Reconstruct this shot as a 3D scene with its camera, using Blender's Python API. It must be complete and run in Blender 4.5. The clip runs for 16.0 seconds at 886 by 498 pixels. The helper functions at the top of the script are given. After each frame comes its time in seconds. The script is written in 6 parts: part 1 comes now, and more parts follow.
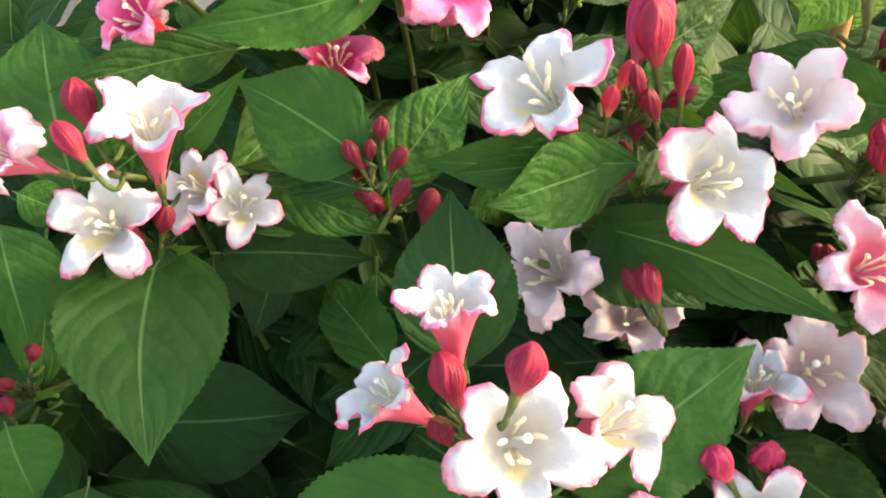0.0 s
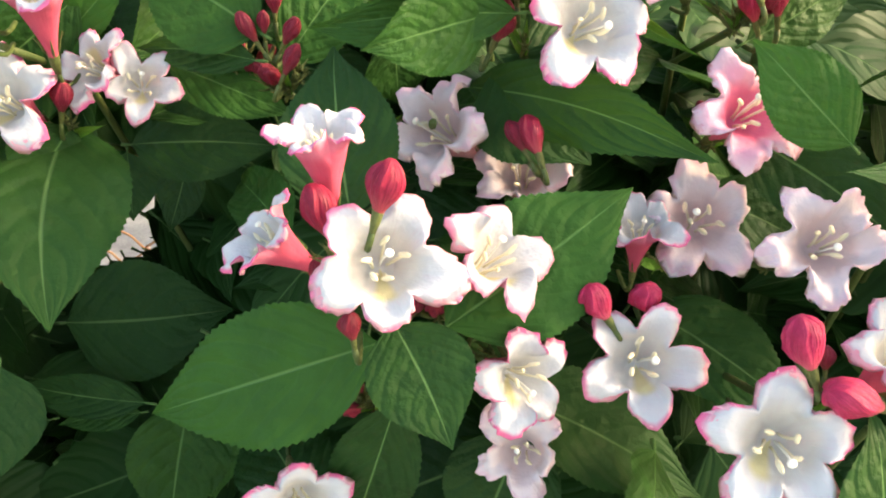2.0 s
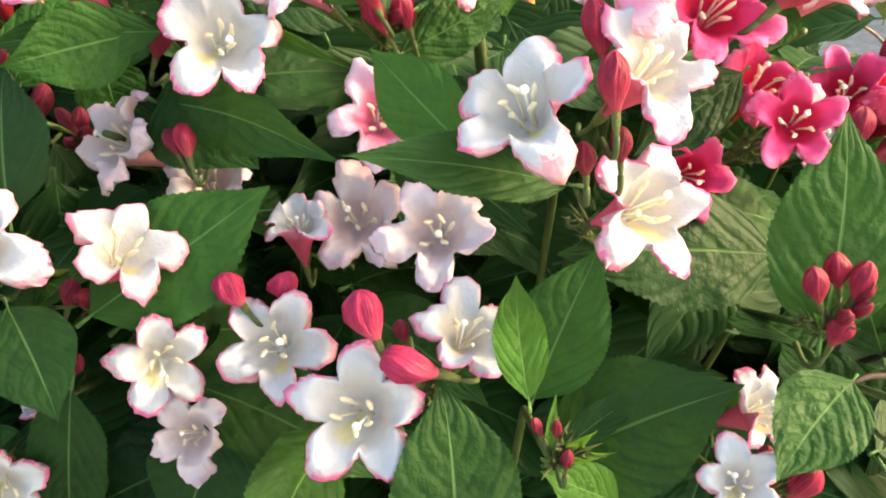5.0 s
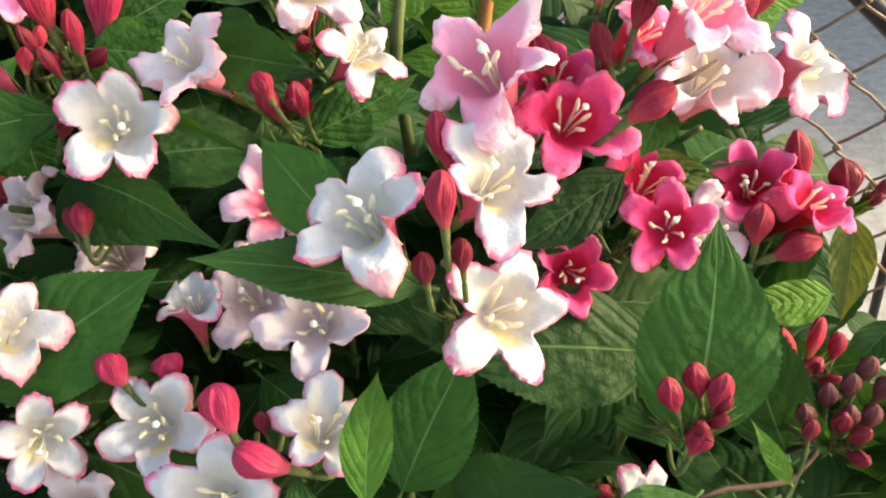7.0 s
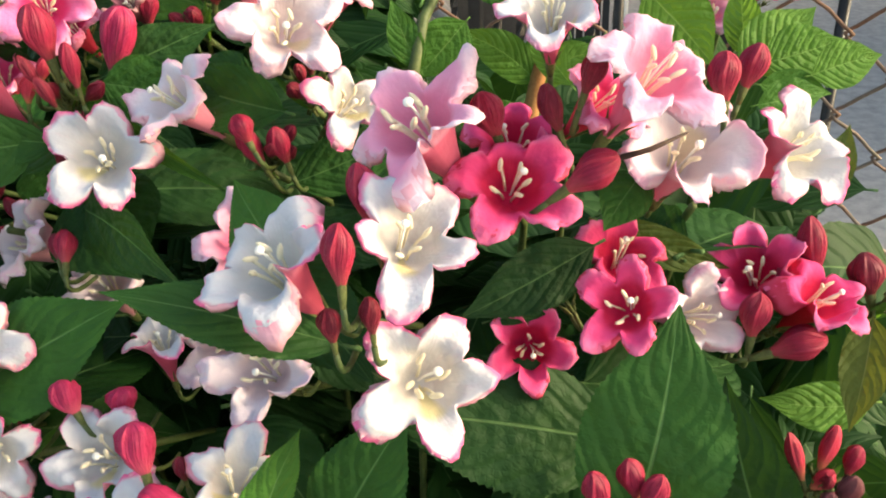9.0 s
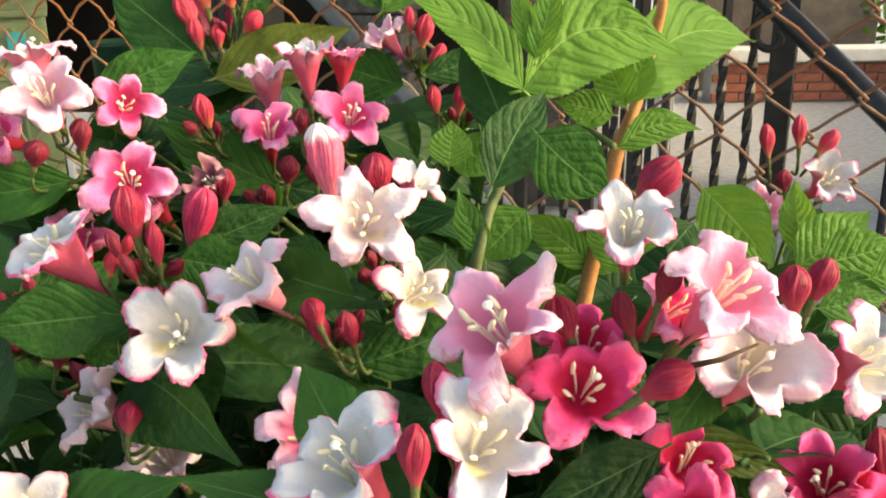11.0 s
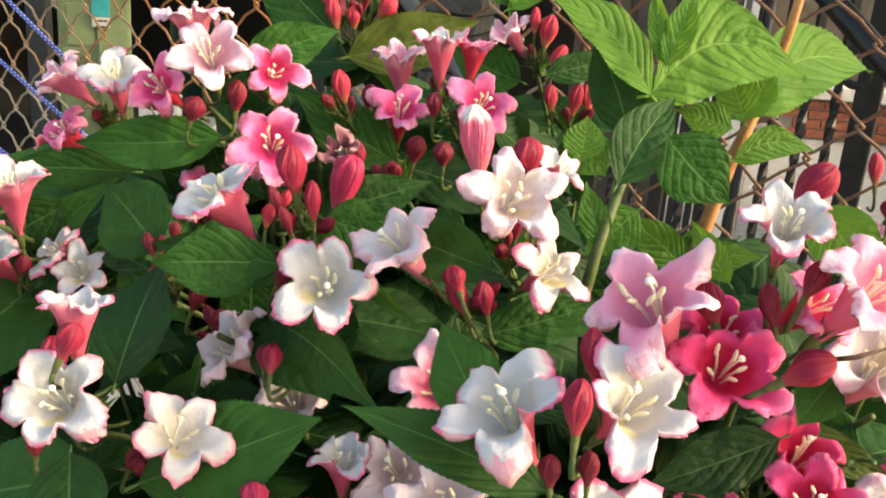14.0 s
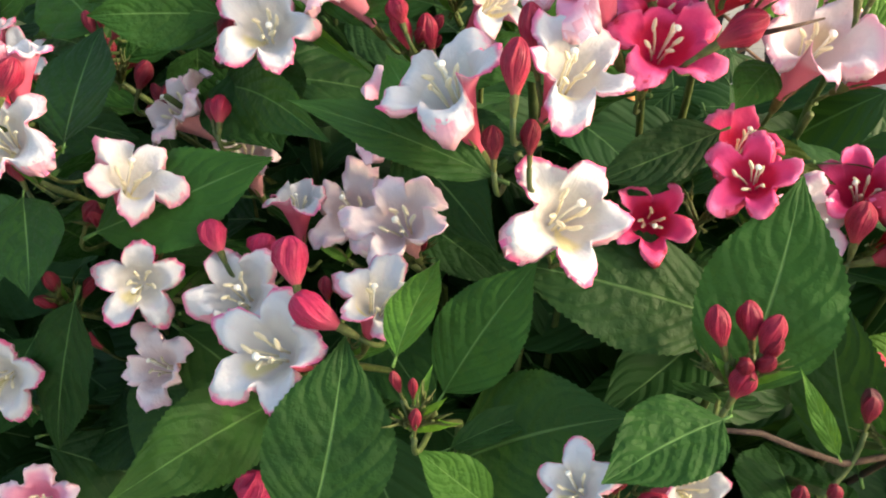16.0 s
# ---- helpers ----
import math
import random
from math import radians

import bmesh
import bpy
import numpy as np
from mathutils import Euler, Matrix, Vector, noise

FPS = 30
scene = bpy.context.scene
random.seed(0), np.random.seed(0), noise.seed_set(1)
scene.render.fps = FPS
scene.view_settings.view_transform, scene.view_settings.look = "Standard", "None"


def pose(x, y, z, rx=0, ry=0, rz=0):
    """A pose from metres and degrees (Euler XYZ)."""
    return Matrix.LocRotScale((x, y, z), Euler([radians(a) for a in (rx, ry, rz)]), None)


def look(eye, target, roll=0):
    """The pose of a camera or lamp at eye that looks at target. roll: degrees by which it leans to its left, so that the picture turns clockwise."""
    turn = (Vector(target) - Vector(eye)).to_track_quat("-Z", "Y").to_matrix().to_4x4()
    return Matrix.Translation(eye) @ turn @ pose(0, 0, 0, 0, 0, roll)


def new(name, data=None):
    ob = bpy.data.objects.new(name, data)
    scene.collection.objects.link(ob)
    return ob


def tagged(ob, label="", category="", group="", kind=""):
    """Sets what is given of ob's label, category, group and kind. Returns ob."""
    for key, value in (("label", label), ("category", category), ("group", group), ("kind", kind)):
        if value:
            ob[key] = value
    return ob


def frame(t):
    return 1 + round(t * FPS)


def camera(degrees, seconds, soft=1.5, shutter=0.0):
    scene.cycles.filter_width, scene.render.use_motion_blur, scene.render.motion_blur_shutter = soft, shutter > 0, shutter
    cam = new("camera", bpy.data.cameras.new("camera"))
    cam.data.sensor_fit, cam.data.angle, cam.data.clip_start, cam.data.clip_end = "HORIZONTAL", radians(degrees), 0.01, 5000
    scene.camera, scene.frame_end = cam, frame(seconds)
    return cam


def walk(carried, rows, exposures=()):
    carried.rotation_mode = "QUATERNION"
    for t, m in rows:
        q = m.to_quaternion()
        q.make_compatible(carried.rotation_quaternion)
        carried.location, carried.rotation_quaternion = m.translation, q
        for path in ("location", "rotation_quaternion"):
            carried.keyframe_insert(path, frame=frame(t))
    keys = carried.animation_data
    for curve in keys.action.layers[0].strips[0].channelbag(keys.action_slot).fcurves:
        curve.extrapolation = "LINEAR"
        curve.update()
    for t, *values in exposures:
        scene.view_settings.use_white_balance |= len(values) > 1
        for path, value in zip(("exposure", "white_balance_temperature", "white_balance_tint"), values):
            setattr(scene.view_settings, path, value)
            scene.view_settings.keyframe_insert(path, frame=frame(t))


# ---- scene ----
cam = camera(51.51, 16.0, soft=2.0)
PATH = [
    (0.0, pose(0.0000, 0.0000, 1.1904, 54.89, 1.07, -0.75)),
    (0.5, pose(0.0041, -0.0055, 1.1846, 54.61, 1.00, -1.05)),
    (1.0, pose(0.0073, -0.0175, 1.1804, 54.57, 0.92, -1.51)),
    (1.5, pose(0.0100, -0.0274, 1.1741, 53.76, 1.00, -2.01)),
    (2.0, pose(0.0263, -0.0272, 1.1639, 53.17, 1.40, -2.75)),
    (2.5, pose(0.0412, -0.0238, 1.1481, 52.80, 1.65, -3.64)),
    (3.0, pose(0.0566, -0.0298, 1.1430, 53.48, 2.28, -4.26)),
    (3.5, pose(0.0819, -0.0392, 1.1440, 53.95, 3.39, -4.75)),
    (4.0, pose(0.1037, -0.0487, 1.1419, 54.12, 3.39, -4.26)),
    (4.5, pose(0.1280, -0.0572, 1.1489, 54.65, 3.06, -3.78)),
    (5.0, pose(0.1438, -0.0632, 1.1614, 55.86, 2.99, -2.71)),
    (5.2, pose(0.1536, -0.0648, 1.1615, 56.33, 3.17, -2.01)),
    (7.3, pose(0.1997, -0.0515, 1.1787, 57.78, 2.47, 0.90)),
    (7.5, pose(0.2034, -0.0491, 1.1762, 57.81, 2.59, 1.77)),
    (8.0, pose(0.2182, -0.0488, 1.1792, 58.77, 2.75, 5.21)),
    (8.5, pose(0.2394, -0.0463, 1.1713, 59.64, 2.67, 8.53)),
    (9.0, pose(0.2495, -0.0404, 1.1697, 61.86, 2.21, 9.95)),
    (9.2, pose(0.2500, -0.0360, 1.1682, 62.70, 2.18, 10.10)),
    (11.3, pose(0.2347, -0.0470, 1.1850, 72.80, -0.24, 14.40)),
    (11.5, pose(0.2307, -0.0499, 1.1872, 73.13, -0.94, 15.63)),
    (12.0, pose(0.2136, -0.0493, 1.1906, 73.81, -2.63, 17.87)),
    (12.5, pose(0.2052, -0.0592, 1.2000, 75.31, -3.45, 18.61)),
    (13.0, pose(0.2031, -0.0724, 1.2000, 75.35, -3.91, 18.34)),
    (13.5, pose(0.2064, -0.0744, 1.1903, 73.32, -4.24, 18.03)),
    (14.0, pose(0.2115, -0.0756, 1.1775, 71.99, -4.45, 17.40)),
    (14.5, pose(0.2237, -0.0799, 1.1631, 70.14, -3.77, 16.21)),
    (15.0, pose(0.2287, -0.0838, 1.1469, 68.26, -3.10, 15.20)),
    (15.5, pose(0.2301, -0.0883, 1.1369, 66.67, -2.57, 14.59)),
    (16.0, pose(0.2279, -0.0949, 1.1260, 65.06, -2.07, 14.41)),
]
walk(cam, PATH, exposures=[(0.0, 2.47, 8200, 10), (3.0, 2.30, 8000, 9), (5.0, 2.22, 8000, 9), (9.0, 1.62, 7300, 8), (11.5, 1.64, 7800, 8), (13.5, 1.62, 7800, 8), (16.0, 1.66, 7300, 9)])

# ---- light ----
world = bpy.data.worlds.new("sky")
scene.world = world
world.use_nodes = True
SUN_TO = Vector((0.90, 0.08, 0.40)).normalized()
_bg = world.node_tree.nodes["Background"]
_sky = world.node_tree.nodes.new("ShaderNodeTexSky")
_sky.sky_type = "NISHITA"
_sky.sun_disc = False
_sky.sun_elevation = math.asin(SUN_TO.z)
_sky.sun_rotation = math.atan2(SUN_TO.x, SUN_TO.y)
_sky.air_density, _sky.dust_density = 1.2, 4.0
world.node_tree.links.new(_sky.outputs[0], _bg.inputs[0])
_bg.inputs[1].default_value = 0.15
_sun = bpy.data.lights.new("sun", "SUN")
_sun.energy, _sun.angle, _sun.color = 0.95, radians(5), (1.0, 0.91, 0.77)
sun = new("sun", _sun)
sun.matrix_world = look(SUN_TO * 20, (0, 0, 0))

# ---- materials ----


class Nodes:
    """A small helper for node materials."""

    def __init__(self, name):
        self.mat = bpy.data.materials.new(name)
        self.mat.use_nodes = True
        self.tree = self.mat.node_tree
        self.bsdf = self.tree.nodes["Principled BSDF"]
        self.out = self.tree.nodes["Material Output"]

    def add(self, kind):
        return self.tree.nodes.new("ShaderNode" + kind)

    def link(self, a, b):
        self.tree.links.new(a, b)

    def put(self, socket, value):
        if isinstance(value, bpy.types.NodeSocket):
            self.link(value, socket)
        else:
            socket.default_value = value

    def math(self, op, a, b=0.0, c=0.0, clamp=False):
        node = self.add("Math")
        node.operation, node.use_clamp = op, clamp
        for k, value in enumerate((a, b, c)):
            self.put(node.inputs[k], value)
        return node.outputs[0]

    def noise(self, scale, detail=3.0, rough=0.55, coord=None, vector="Object"):
        tex = self.add("TexNoise")
        tex.inputs["Scale"].default_value = scale
        tex.inputs["Detail"].default_value = detail
        tex.inputs["Roughness"].default_value = rough
        self.link(coord or self.coords(vector), tex.inputs["Vector"])
        return tex.outputs["Fac"]

    def coords(self, kind="Object"):
        return self.add("TexCoord").outputs[kind]

    def mix(self, fac, a, b, blend="MIX"):
        node = self.add("Mix")
        node.data_type, node.blend_type = "RGBA", blend
        self.put(node.inputs[0], fac)
        self.put(node.inputs[6], a if isinstance(a, bpy.types.NodeSocket) else (*a, 1))
        self.put(node.inputs[7], b if isinstance(b, bpy.types.NodeSocket) else (*b, 1))
        return node.outputs[2]

    def ramp(self, fac, low, high):
        node = self.add("MapRange")
        node.interpolation_type = "SMOOTHSTEP"
        self.put(node.inputs[0], fac)
        node.inputs[1].default_value, node.inputs[2].default_value = low, high
        return node.outputs[0]

    def bump(self, height, strength, distance):
        node = self.add("Bump")
        node.inputs["Strength"].default_value = strength
        node.inputs["Distance"].default_value = distance
        self.link(height, node.inputs["Height"])
        self.link(node.outputs[0], self.bsdf.inputs["Normal"])
        return node.outputs[0]

    def surface(self, colour, rough=0.6, metal=0.0, spec=0.5):
        self.put(self.bsdf.inputs["Base Color"], colour if isinstance(colour, bpy.types.NodeSocket) else (*colour, 1))
        self.put(self.bsdf.inputs["Roughness"], rough)
        self.put(self.bsdf.inputs["Metallic"], metal)
        self.bsdf.inputs["Specular IOR Level"].default_value = spec
        return self.mat

    def thin(self, colour, share, normal=None):
        """Lets part of the light through, as leaves and petals do."""
        through_it = self.add("BsdfTranslucent")
        self.put(through_it.inputs[0], colour)
        if normal:
            self.link(normal, through_it.inputs["Normal"])
        both = self.add("MixShader")
        both.inputs[0].default_value = share
        self.link(self.bsdf.outputs[0], both.inputs[1])
        self.link(through_it.outputs[0], both.inputs[2])
        self.link(both.outputs[0], self.out.inputs[0])


def leaf_material(name, deep, fresh, vein, glow, veins=6.5, share=0.2, rough=0.50, rib=0.05, relief=0.30, gloss=0.16, swell=0.10):
    m = Nodes(name)
    uv = m.add("SeparateXYZ")
    m.link(m.coords("UV"), uv.inputs[0])
    u = uv.outputs[0]
    a = m.math("ABSOLUTE", m.math("MULTIPLY_ADD", uv.outputs[1], 2.0, -1.0))
    wob = m.math("MULTIPLY_ADD", m.noise(5, 2, coord=m.coords("UV")), 0.5, -0.25)
    curve = m.math("MULTIPLY", m.math("POWER", a, 1.3), 2.4)
    phase = m.math("ADD", m.math("SUBTRACT", m.math("MULTIPLY", u, veins), curve), wob)
    saw = m.math("FRACT", m.math("ADD", phase, 50.5))
    tri = m.math("MULTIPLY", m.math("ABSOLUTE", m.math("SUBTRACT", saw, 0.5)), 2.0)
    side = m.math("SUBTRACT", 1.0, m.ramp(tri, 0.0, 0.13))
    side = m.math("MULTIPLY", side, m.math("SUBTRACT", 1.0, m.ramp(a, 0.55, 0.95)))
    mid = m.math("SUBTRACT", 1.0, m.ramp(a, 0.010, 0.034))
    rand = m.add("ObjectInfo").outputs["Random"]
    blotch = m.noise(5, 3)
    tone = m.math("ADD", m.math("MULTIPLY", blotch, 0.7), m.math("MULTIPLY_ADD", rand, 0.9, -0.4), clamp=True)
    col = m.mix(tone, deep, fresh)
    col = m.mix(m.math("MULTIPLY", side, rib), col, vein)
    col = m.mix(m.math("MULTIPLY", mid, 0.75), col, vein)
    speck = m.ramp(m.noise(110, 2), 0.70, 0.78)
    col = m.mix(m.math("MULTIPLY", speck, 0.12), col, vein)
    wrinkle = m.noise(8, 2, 0.5)
    net = m.add("TexVoronoi")
    net.feature = "DISTANCE_TO_EDGE"
    net.inputs["Scale"].default_value = 34
    m.link(m.coords("Object"), net.inputs["Vector"])
    cells = m.ramp(net.outputs["Distance"], 0.0, 0.22)
    pillow = m.ramp(tri, 0.0, 0.65)
    crease = m.noise(24, 2, 0.5)
    height = m.math("ADD", m.math("MULTIPLY", pillow, swell), m.math("MULTIPLY", wrinkle, 0.5))
    height = m.math("ADD", height, m.math("MULTIPLY", crease, 0.07))
    height = m.math("ADD", height, m.math("MULTIPLY", cells, 0.012))
    height = m.math("SUBTRACT", height, m.math("MULTIPLY", mid, 0.6))
    m.surface(col, m.math("MULTIPLY_ADD", m.noise(9, 2), 0.25, rough - 0.05), spec=gloss)
    n = m.bump(height, relief, 0.02)
    m.thin(m.mix(0.6, col, glow), share, n)
    return m.mat


LEAF = {
    "dark": leaf_material("leaf_dark_green", (0.012, 0.048, 0.010), (0.036, 0.126, 0.019), (0.11, 0.23, 0.07), (0.10, 0.28, 0.04), share=0.14),
    # darker copy of the dark leaf: shade is put into its colour
    "deep": leaf_material("leaf_shade_green", (0.008, 0.034, 0.008), (0.020, 0.072, 0.014), (0.09, 0.18, 0.06), (0.10, 0.28, 0.04), share=0.12),
    "light": leaf_material("leaf_mid_green", (0.045, 0.14, 0.022), (0.085, 0.22, 0.035), (0.20, 0.36, 0.10), (0.22, 0.45, 0.04), share=0.32),
    "olive": leaf_material("leaf_olive", (0.050, 0.085, 0.016), (0.095, 0.13, 0.026), (0.20, 0.24, 0.08), (0.25, 0.28, 0.04), share=0.3),
    "lime": leaf_material("leaf_lime_green", (0.070, 0.190, 0.026), (0.130, 0.290, 0.044), (0.28, 0.46, 0.12), (0.30, 0.54, 0.05), 9.0, 0.40, 0.5, 0.30, 0.40, 0.2, 0.16),
}


def petal_material(name, throat, body, rim, start, yellow=0.0, share=0.22):
    m = Nodes(name)
    uv = m.add("SeparateXYZ")
    m.link(m.coords("UV"), uv.inputs[0])
    rand = m.add("ObjectInfo").outputs["Random"]
    wob = m.math("MULTIPLY_ADD", m.noise(4, 1, coord=m.coords("Object")), 0.05, -0.025)
    e = m.math("ADD", uv.outputs[0], wob)
    col = m.mix(m.ramp(e, 0.22, 0.52), throat, body)
    edge = m.ramp(e, start, 1.0)
    edge = m.math("MULTIPLY", edge, m.math("MULTIPLY_ADD", rand, 0.7, 0.75), clamp=True)
    col = m.mix(edge, col, rim)
    fan = m.add("CombineXYZ")
    m.put(fan.inputs[0], m.math("MULTIPLY", uv.outputs[0], 3.0))
    m.put(fan.inputs[1], m.math("MULTIPLY", uv.outputs[1], 110.0))
    streak = m.noise(1.0, 2, coord=fan.outputs[0])
    col = m.mix(m.math("MULTIPLY", m.ramp(streak, 0.5, 0.75), 0.07), col, rim)
    if yellow:
        spot = m.math("SUBTRACT", 1.0, m.ramp(m.math("ABSOLUTE", m.math("SUBTRACT", uv.outputs[1], 0.5)), 0.015, 0.075))
        spot = m.math("MULTIPLY", spot, m.math("SUBTRACT", 1.0, m.ramp(uv.outputs[0], 0.26, 0.42)))
        col = m.mix(m.math("MULTIPLY", spot, yellow), col, (0.72, 0.60, 0.05))
    m.surface(col, 0.70, spec=0.12)
    n = m.bump(m.math("ADD", m.math("MULTIPLY", streak, 0.25), m.noise(9, 2, coord=m.coords("Object"))), 0.12, 0.02)
    m.thin(col, share, n)
    return m.mat


PETAL = {
    "white": petal_material("petal_white", (0.62, 0.605, 0.58), (0.575, 0.588, 0.622), (0.76, 0.16, 0.33), 0.86, 0.45, 0.12),
    "blush": petal_material("petal_blush", (0.72, 0.61, 0.62), (0.70, 0.635, 0.675), (0.82, 0.44, 0.58), 0.66, 0.35, 0.14),
    "pale": petal_material("petal_pale_lilac", (0.70, 0.56, 0.56), (0.70, 0.62, 0.66), (0.78, 0.56, 0.65), 0.70, 0.0, 0.15),
    "shell": petal_material("petal_shell_pink", (0.74, 0.42, 0.53), (0.78, 0.48, 0.60), (0.82, 0.58, 0.69), 0.60, 0.0, 0.2),
    "spent": petal_material("petal_withered_mauve", (0.20, 0.06, 0.08), (0.34, 0.13, 0.17), (0.46, 0.26, 0.28), 0.60),
    "rose": petal_material("petal_rose", (0.84, 0.22, 0.38), (0.86, 0.44, 0.58), (0.88, 0.66, 0.76), 0.62),
    "pink": petal_material("petal_pink", (0.90, 0.32, 0.50), (0.91, 0.43, 0.62), (0.93, 0.74, 0.84), 0.60, 0.0, 0.32),
    "hot": petal_material("petal_hot_pink", (0.78, 0.07, 0.25), (0.86, 0.19, 0.42), (0.90, 0.40, 0.60), 0.70),
    "red": petal_material("petal_crimson", (0.64, 0.024, 0.095), (0.80, 0.074, 0.245), (0.87, 0.20, 0.40), 0.68),
}
OUTSIDE = {
    "white": petal_material("petal_outside_rose", (0.66, 0.11, 0.19), (0.75, 0.22, 0.33), (0.82, 0.48, 0.57), 0.60, 0.0, 0.25),
    "blush": petal_material("petal_outside_blush", (0.72, 0.24, 0.32), (0.82, 0.48, 0.56), (0.85, 0.64, 0.70), 0.75),
    "pale": petal_material("petal_outside_pale", (0.70, 0.34, 0.38), (0.78, 0.58, 0.61), (0.80, 0.68, 0.70), 0.75),
    "rose": petal_material("petal_outside_pink", (0.66, 0.15, 0.25), (0.80, 0.36, 0.48), (0.85, 0.55, 0.64), 0.75),
    "hot": petal_material("petal_outside_hot", (0.58, 0.04, 0.08), (0.76, 0.12, 0.24), (0.82, 0.28, 0.42), 0.75),
    "red": petal_material("petal_outside_crimson", (0.42, 0.015, 0.03), (0.62, 0.04, 0.10), (0.72, 0.10, 0.20), 0.75),
}
OUTSIDE["spent"] = PETAL["spent"]
OUTSIDE["pink"] = OUTSIDE["shell"] = OUTSIDE["rose"]


def bud_material(name, deep, bright, tip, end=None):
    m = Nodes(name)
    uv = m.add("SeparateXYZ")
    m.link(m.coords("UV"), uv.inputs[0])
    stripe = m.math("MULTIPLY_ADD", m.math("COSINE", m.math("MULTIPLY", uv.outputs[1], 31.4)), 0.09, 0.42)
    fac = m.math("ADD", stripe, m.math("MULTIPLY_ADD", m.noise(9, 3), 0.8, -0.35), clamp=True)
    col = m.mix(fac, deep, bright)
    col = m.mix(m.math("MULTIPLY", m.math("SUBTRACT", 1.0, m.ramp(uv.outputs[0], 0.0, 0.45)), 0.5), col, tip)
    fan = m.add("CombineXYZ")
    m.put(fan.inputs[0], m.math("MULTIPLY", uv.outputs[0], 2.0))
    m.put(fan.inputs[1], m.math("MULTIPLY", uv.outputs[1], 34.0))
    streak = m.noise(1.0, 3, coord=fan.outputs[0])
    col = m.mix(m.math("MULTIPLY", m.ramp(streak, 0.48, 0.72), 0.40), col, [min(1.0, 1.35 * c + 0.02) for c in bright])
    if end:
        col = m.mix(m.ramp(m.math("MULTIPLY_ADD", streak, 0.25, uv.outputs[0]), 0.86, 1.02), col, end)
    stripe = m.math("ADD", stripe, m.math("MULTIPLY", streak, 0.5))
    m.surface(col, 0.48, spec=0.3)
    n = m.bump(m.math("ADD", stripe, m.math("MULTIPLY", streak, 0.8)), 0.35, 0.03)
    m.thin(col, 0.15, n)
    return m.mat


BUD = {
    "red": bud_material("bud_crimson", (0.15, 0.006, 0.024), (0.46, 0.022, 0.072), (0.46, 0.09, 0.09)),
    "dk": bud_material("bud_dark_red", (0.11, 0.007, 0.018), (0.31, 0.020, 0.050), (0.20, 0.05, 0.04)),
    "hot": bud_material("bud_rose_red", (0.30, 0.010, 0.045), (0.63, 0.042, 0.145), (0.70, 0.16, 0.20)),
    "tipped": bud_material("bud_white_tipped", (0.62, 0.05, 0.14), (0.86, 0.20, 0.32), (0.80, 0.34, 0.34), (0.88, 0.80, 0.80)),
    "mauve": bud_material("bud_dusty_mauve", (0.07, 0.022, 0.025), (0.20, 0.050, 0.062), (0.14, 0.11, 0.05)),
    "coral": bud_material("bud_coral", (0.40, 0.018, 0.05), (0.72, 0.062, 0.115), (0.55, 0.40, 0.12)),
}


def plain(name, a, b, rough=0.6, metal=0.0, scale=30.0, bump=0.3, dist=0.002, spec=0.4, share=0.0):
    m = Nodes(name)
    grain = m.noise(scale, 4)
    fine = m.noise(scale * 9, 2)
    col = m.mix(m.ramp(m.math("MULTIPLY_ADD", fine, 0.35, m.math("MULTIPLY", grain, 0.75)), 0.35, 0.75), a, b)
    m.surface(col, rough, metal, spec)
    n = m.bump(m.math("ADD", grain, m.math("MULTIPLY", fine, 0.4)), bump, dist)
    if share:
        m.thin(col, share, n)
    return m.mat


CREAM = plain("stamen_cream", (0.80, 0.72, 0.50), (0.86, 0.80, 0.62), 0.6, scale=12, bump=0.2, dist=0.02, share=0.2)
STIGMA = plain("stigma_white", (0.80, 0.78, 0.68), (0.86, 0.84, 0.76), 0.6, scale=12, bump=0.2, dist=0.02)
SEPAL = plain("calyx_green", (0.075, 0.085, 0.022), (0.14, 0.18, 0.05), 0.6, scale=8, bump=0.3, dist=0.02, share=0.2)
STEM = plain("green_stem", (0.035, 0.065, 0.015), (0.085, 0.115, 0.03), 0.6, scale=60)
TWIG = plain("brown_twig", (0.022, 0.012, 0.009), (0.055, 0.030, 0.020), 0.8, scale=60, bump=0.6)
CANE = plain("tan_cane", (0.35, 0.145, 0.052), (0.50, 0.25, 0.095), 0.55, scale=70)


def rusty(name, steel, rust, level, scale):
    m = Nodes(name)
    patch = m.ramp(m.noise(scale, 5, 0.65), level - 0.12, level + 0.12)
    fine = m.noise(scale * 12, 3)
    patch = m.math("MULTIPLY", patch, m.math("MULTIPLY_ADD", m.ramp(m.noise(scale * 0.35, 2), 0.35, 0.6), 0.75, 0.25))
    col = m.mix(patch, m.mix(fine, [c * 0.55 for c in steel], steel), m.mix(fine, [c * 0.4 for c in rust], rust))
    m.surface(col, m.math("MULTIPLY_ADD", patch, 0.3, 0.5), m.math("MULTIPLY_ADD", patch, -0.3, 0.35))
    m.bump(fine, 0.5, 0.001)
    return m.mat


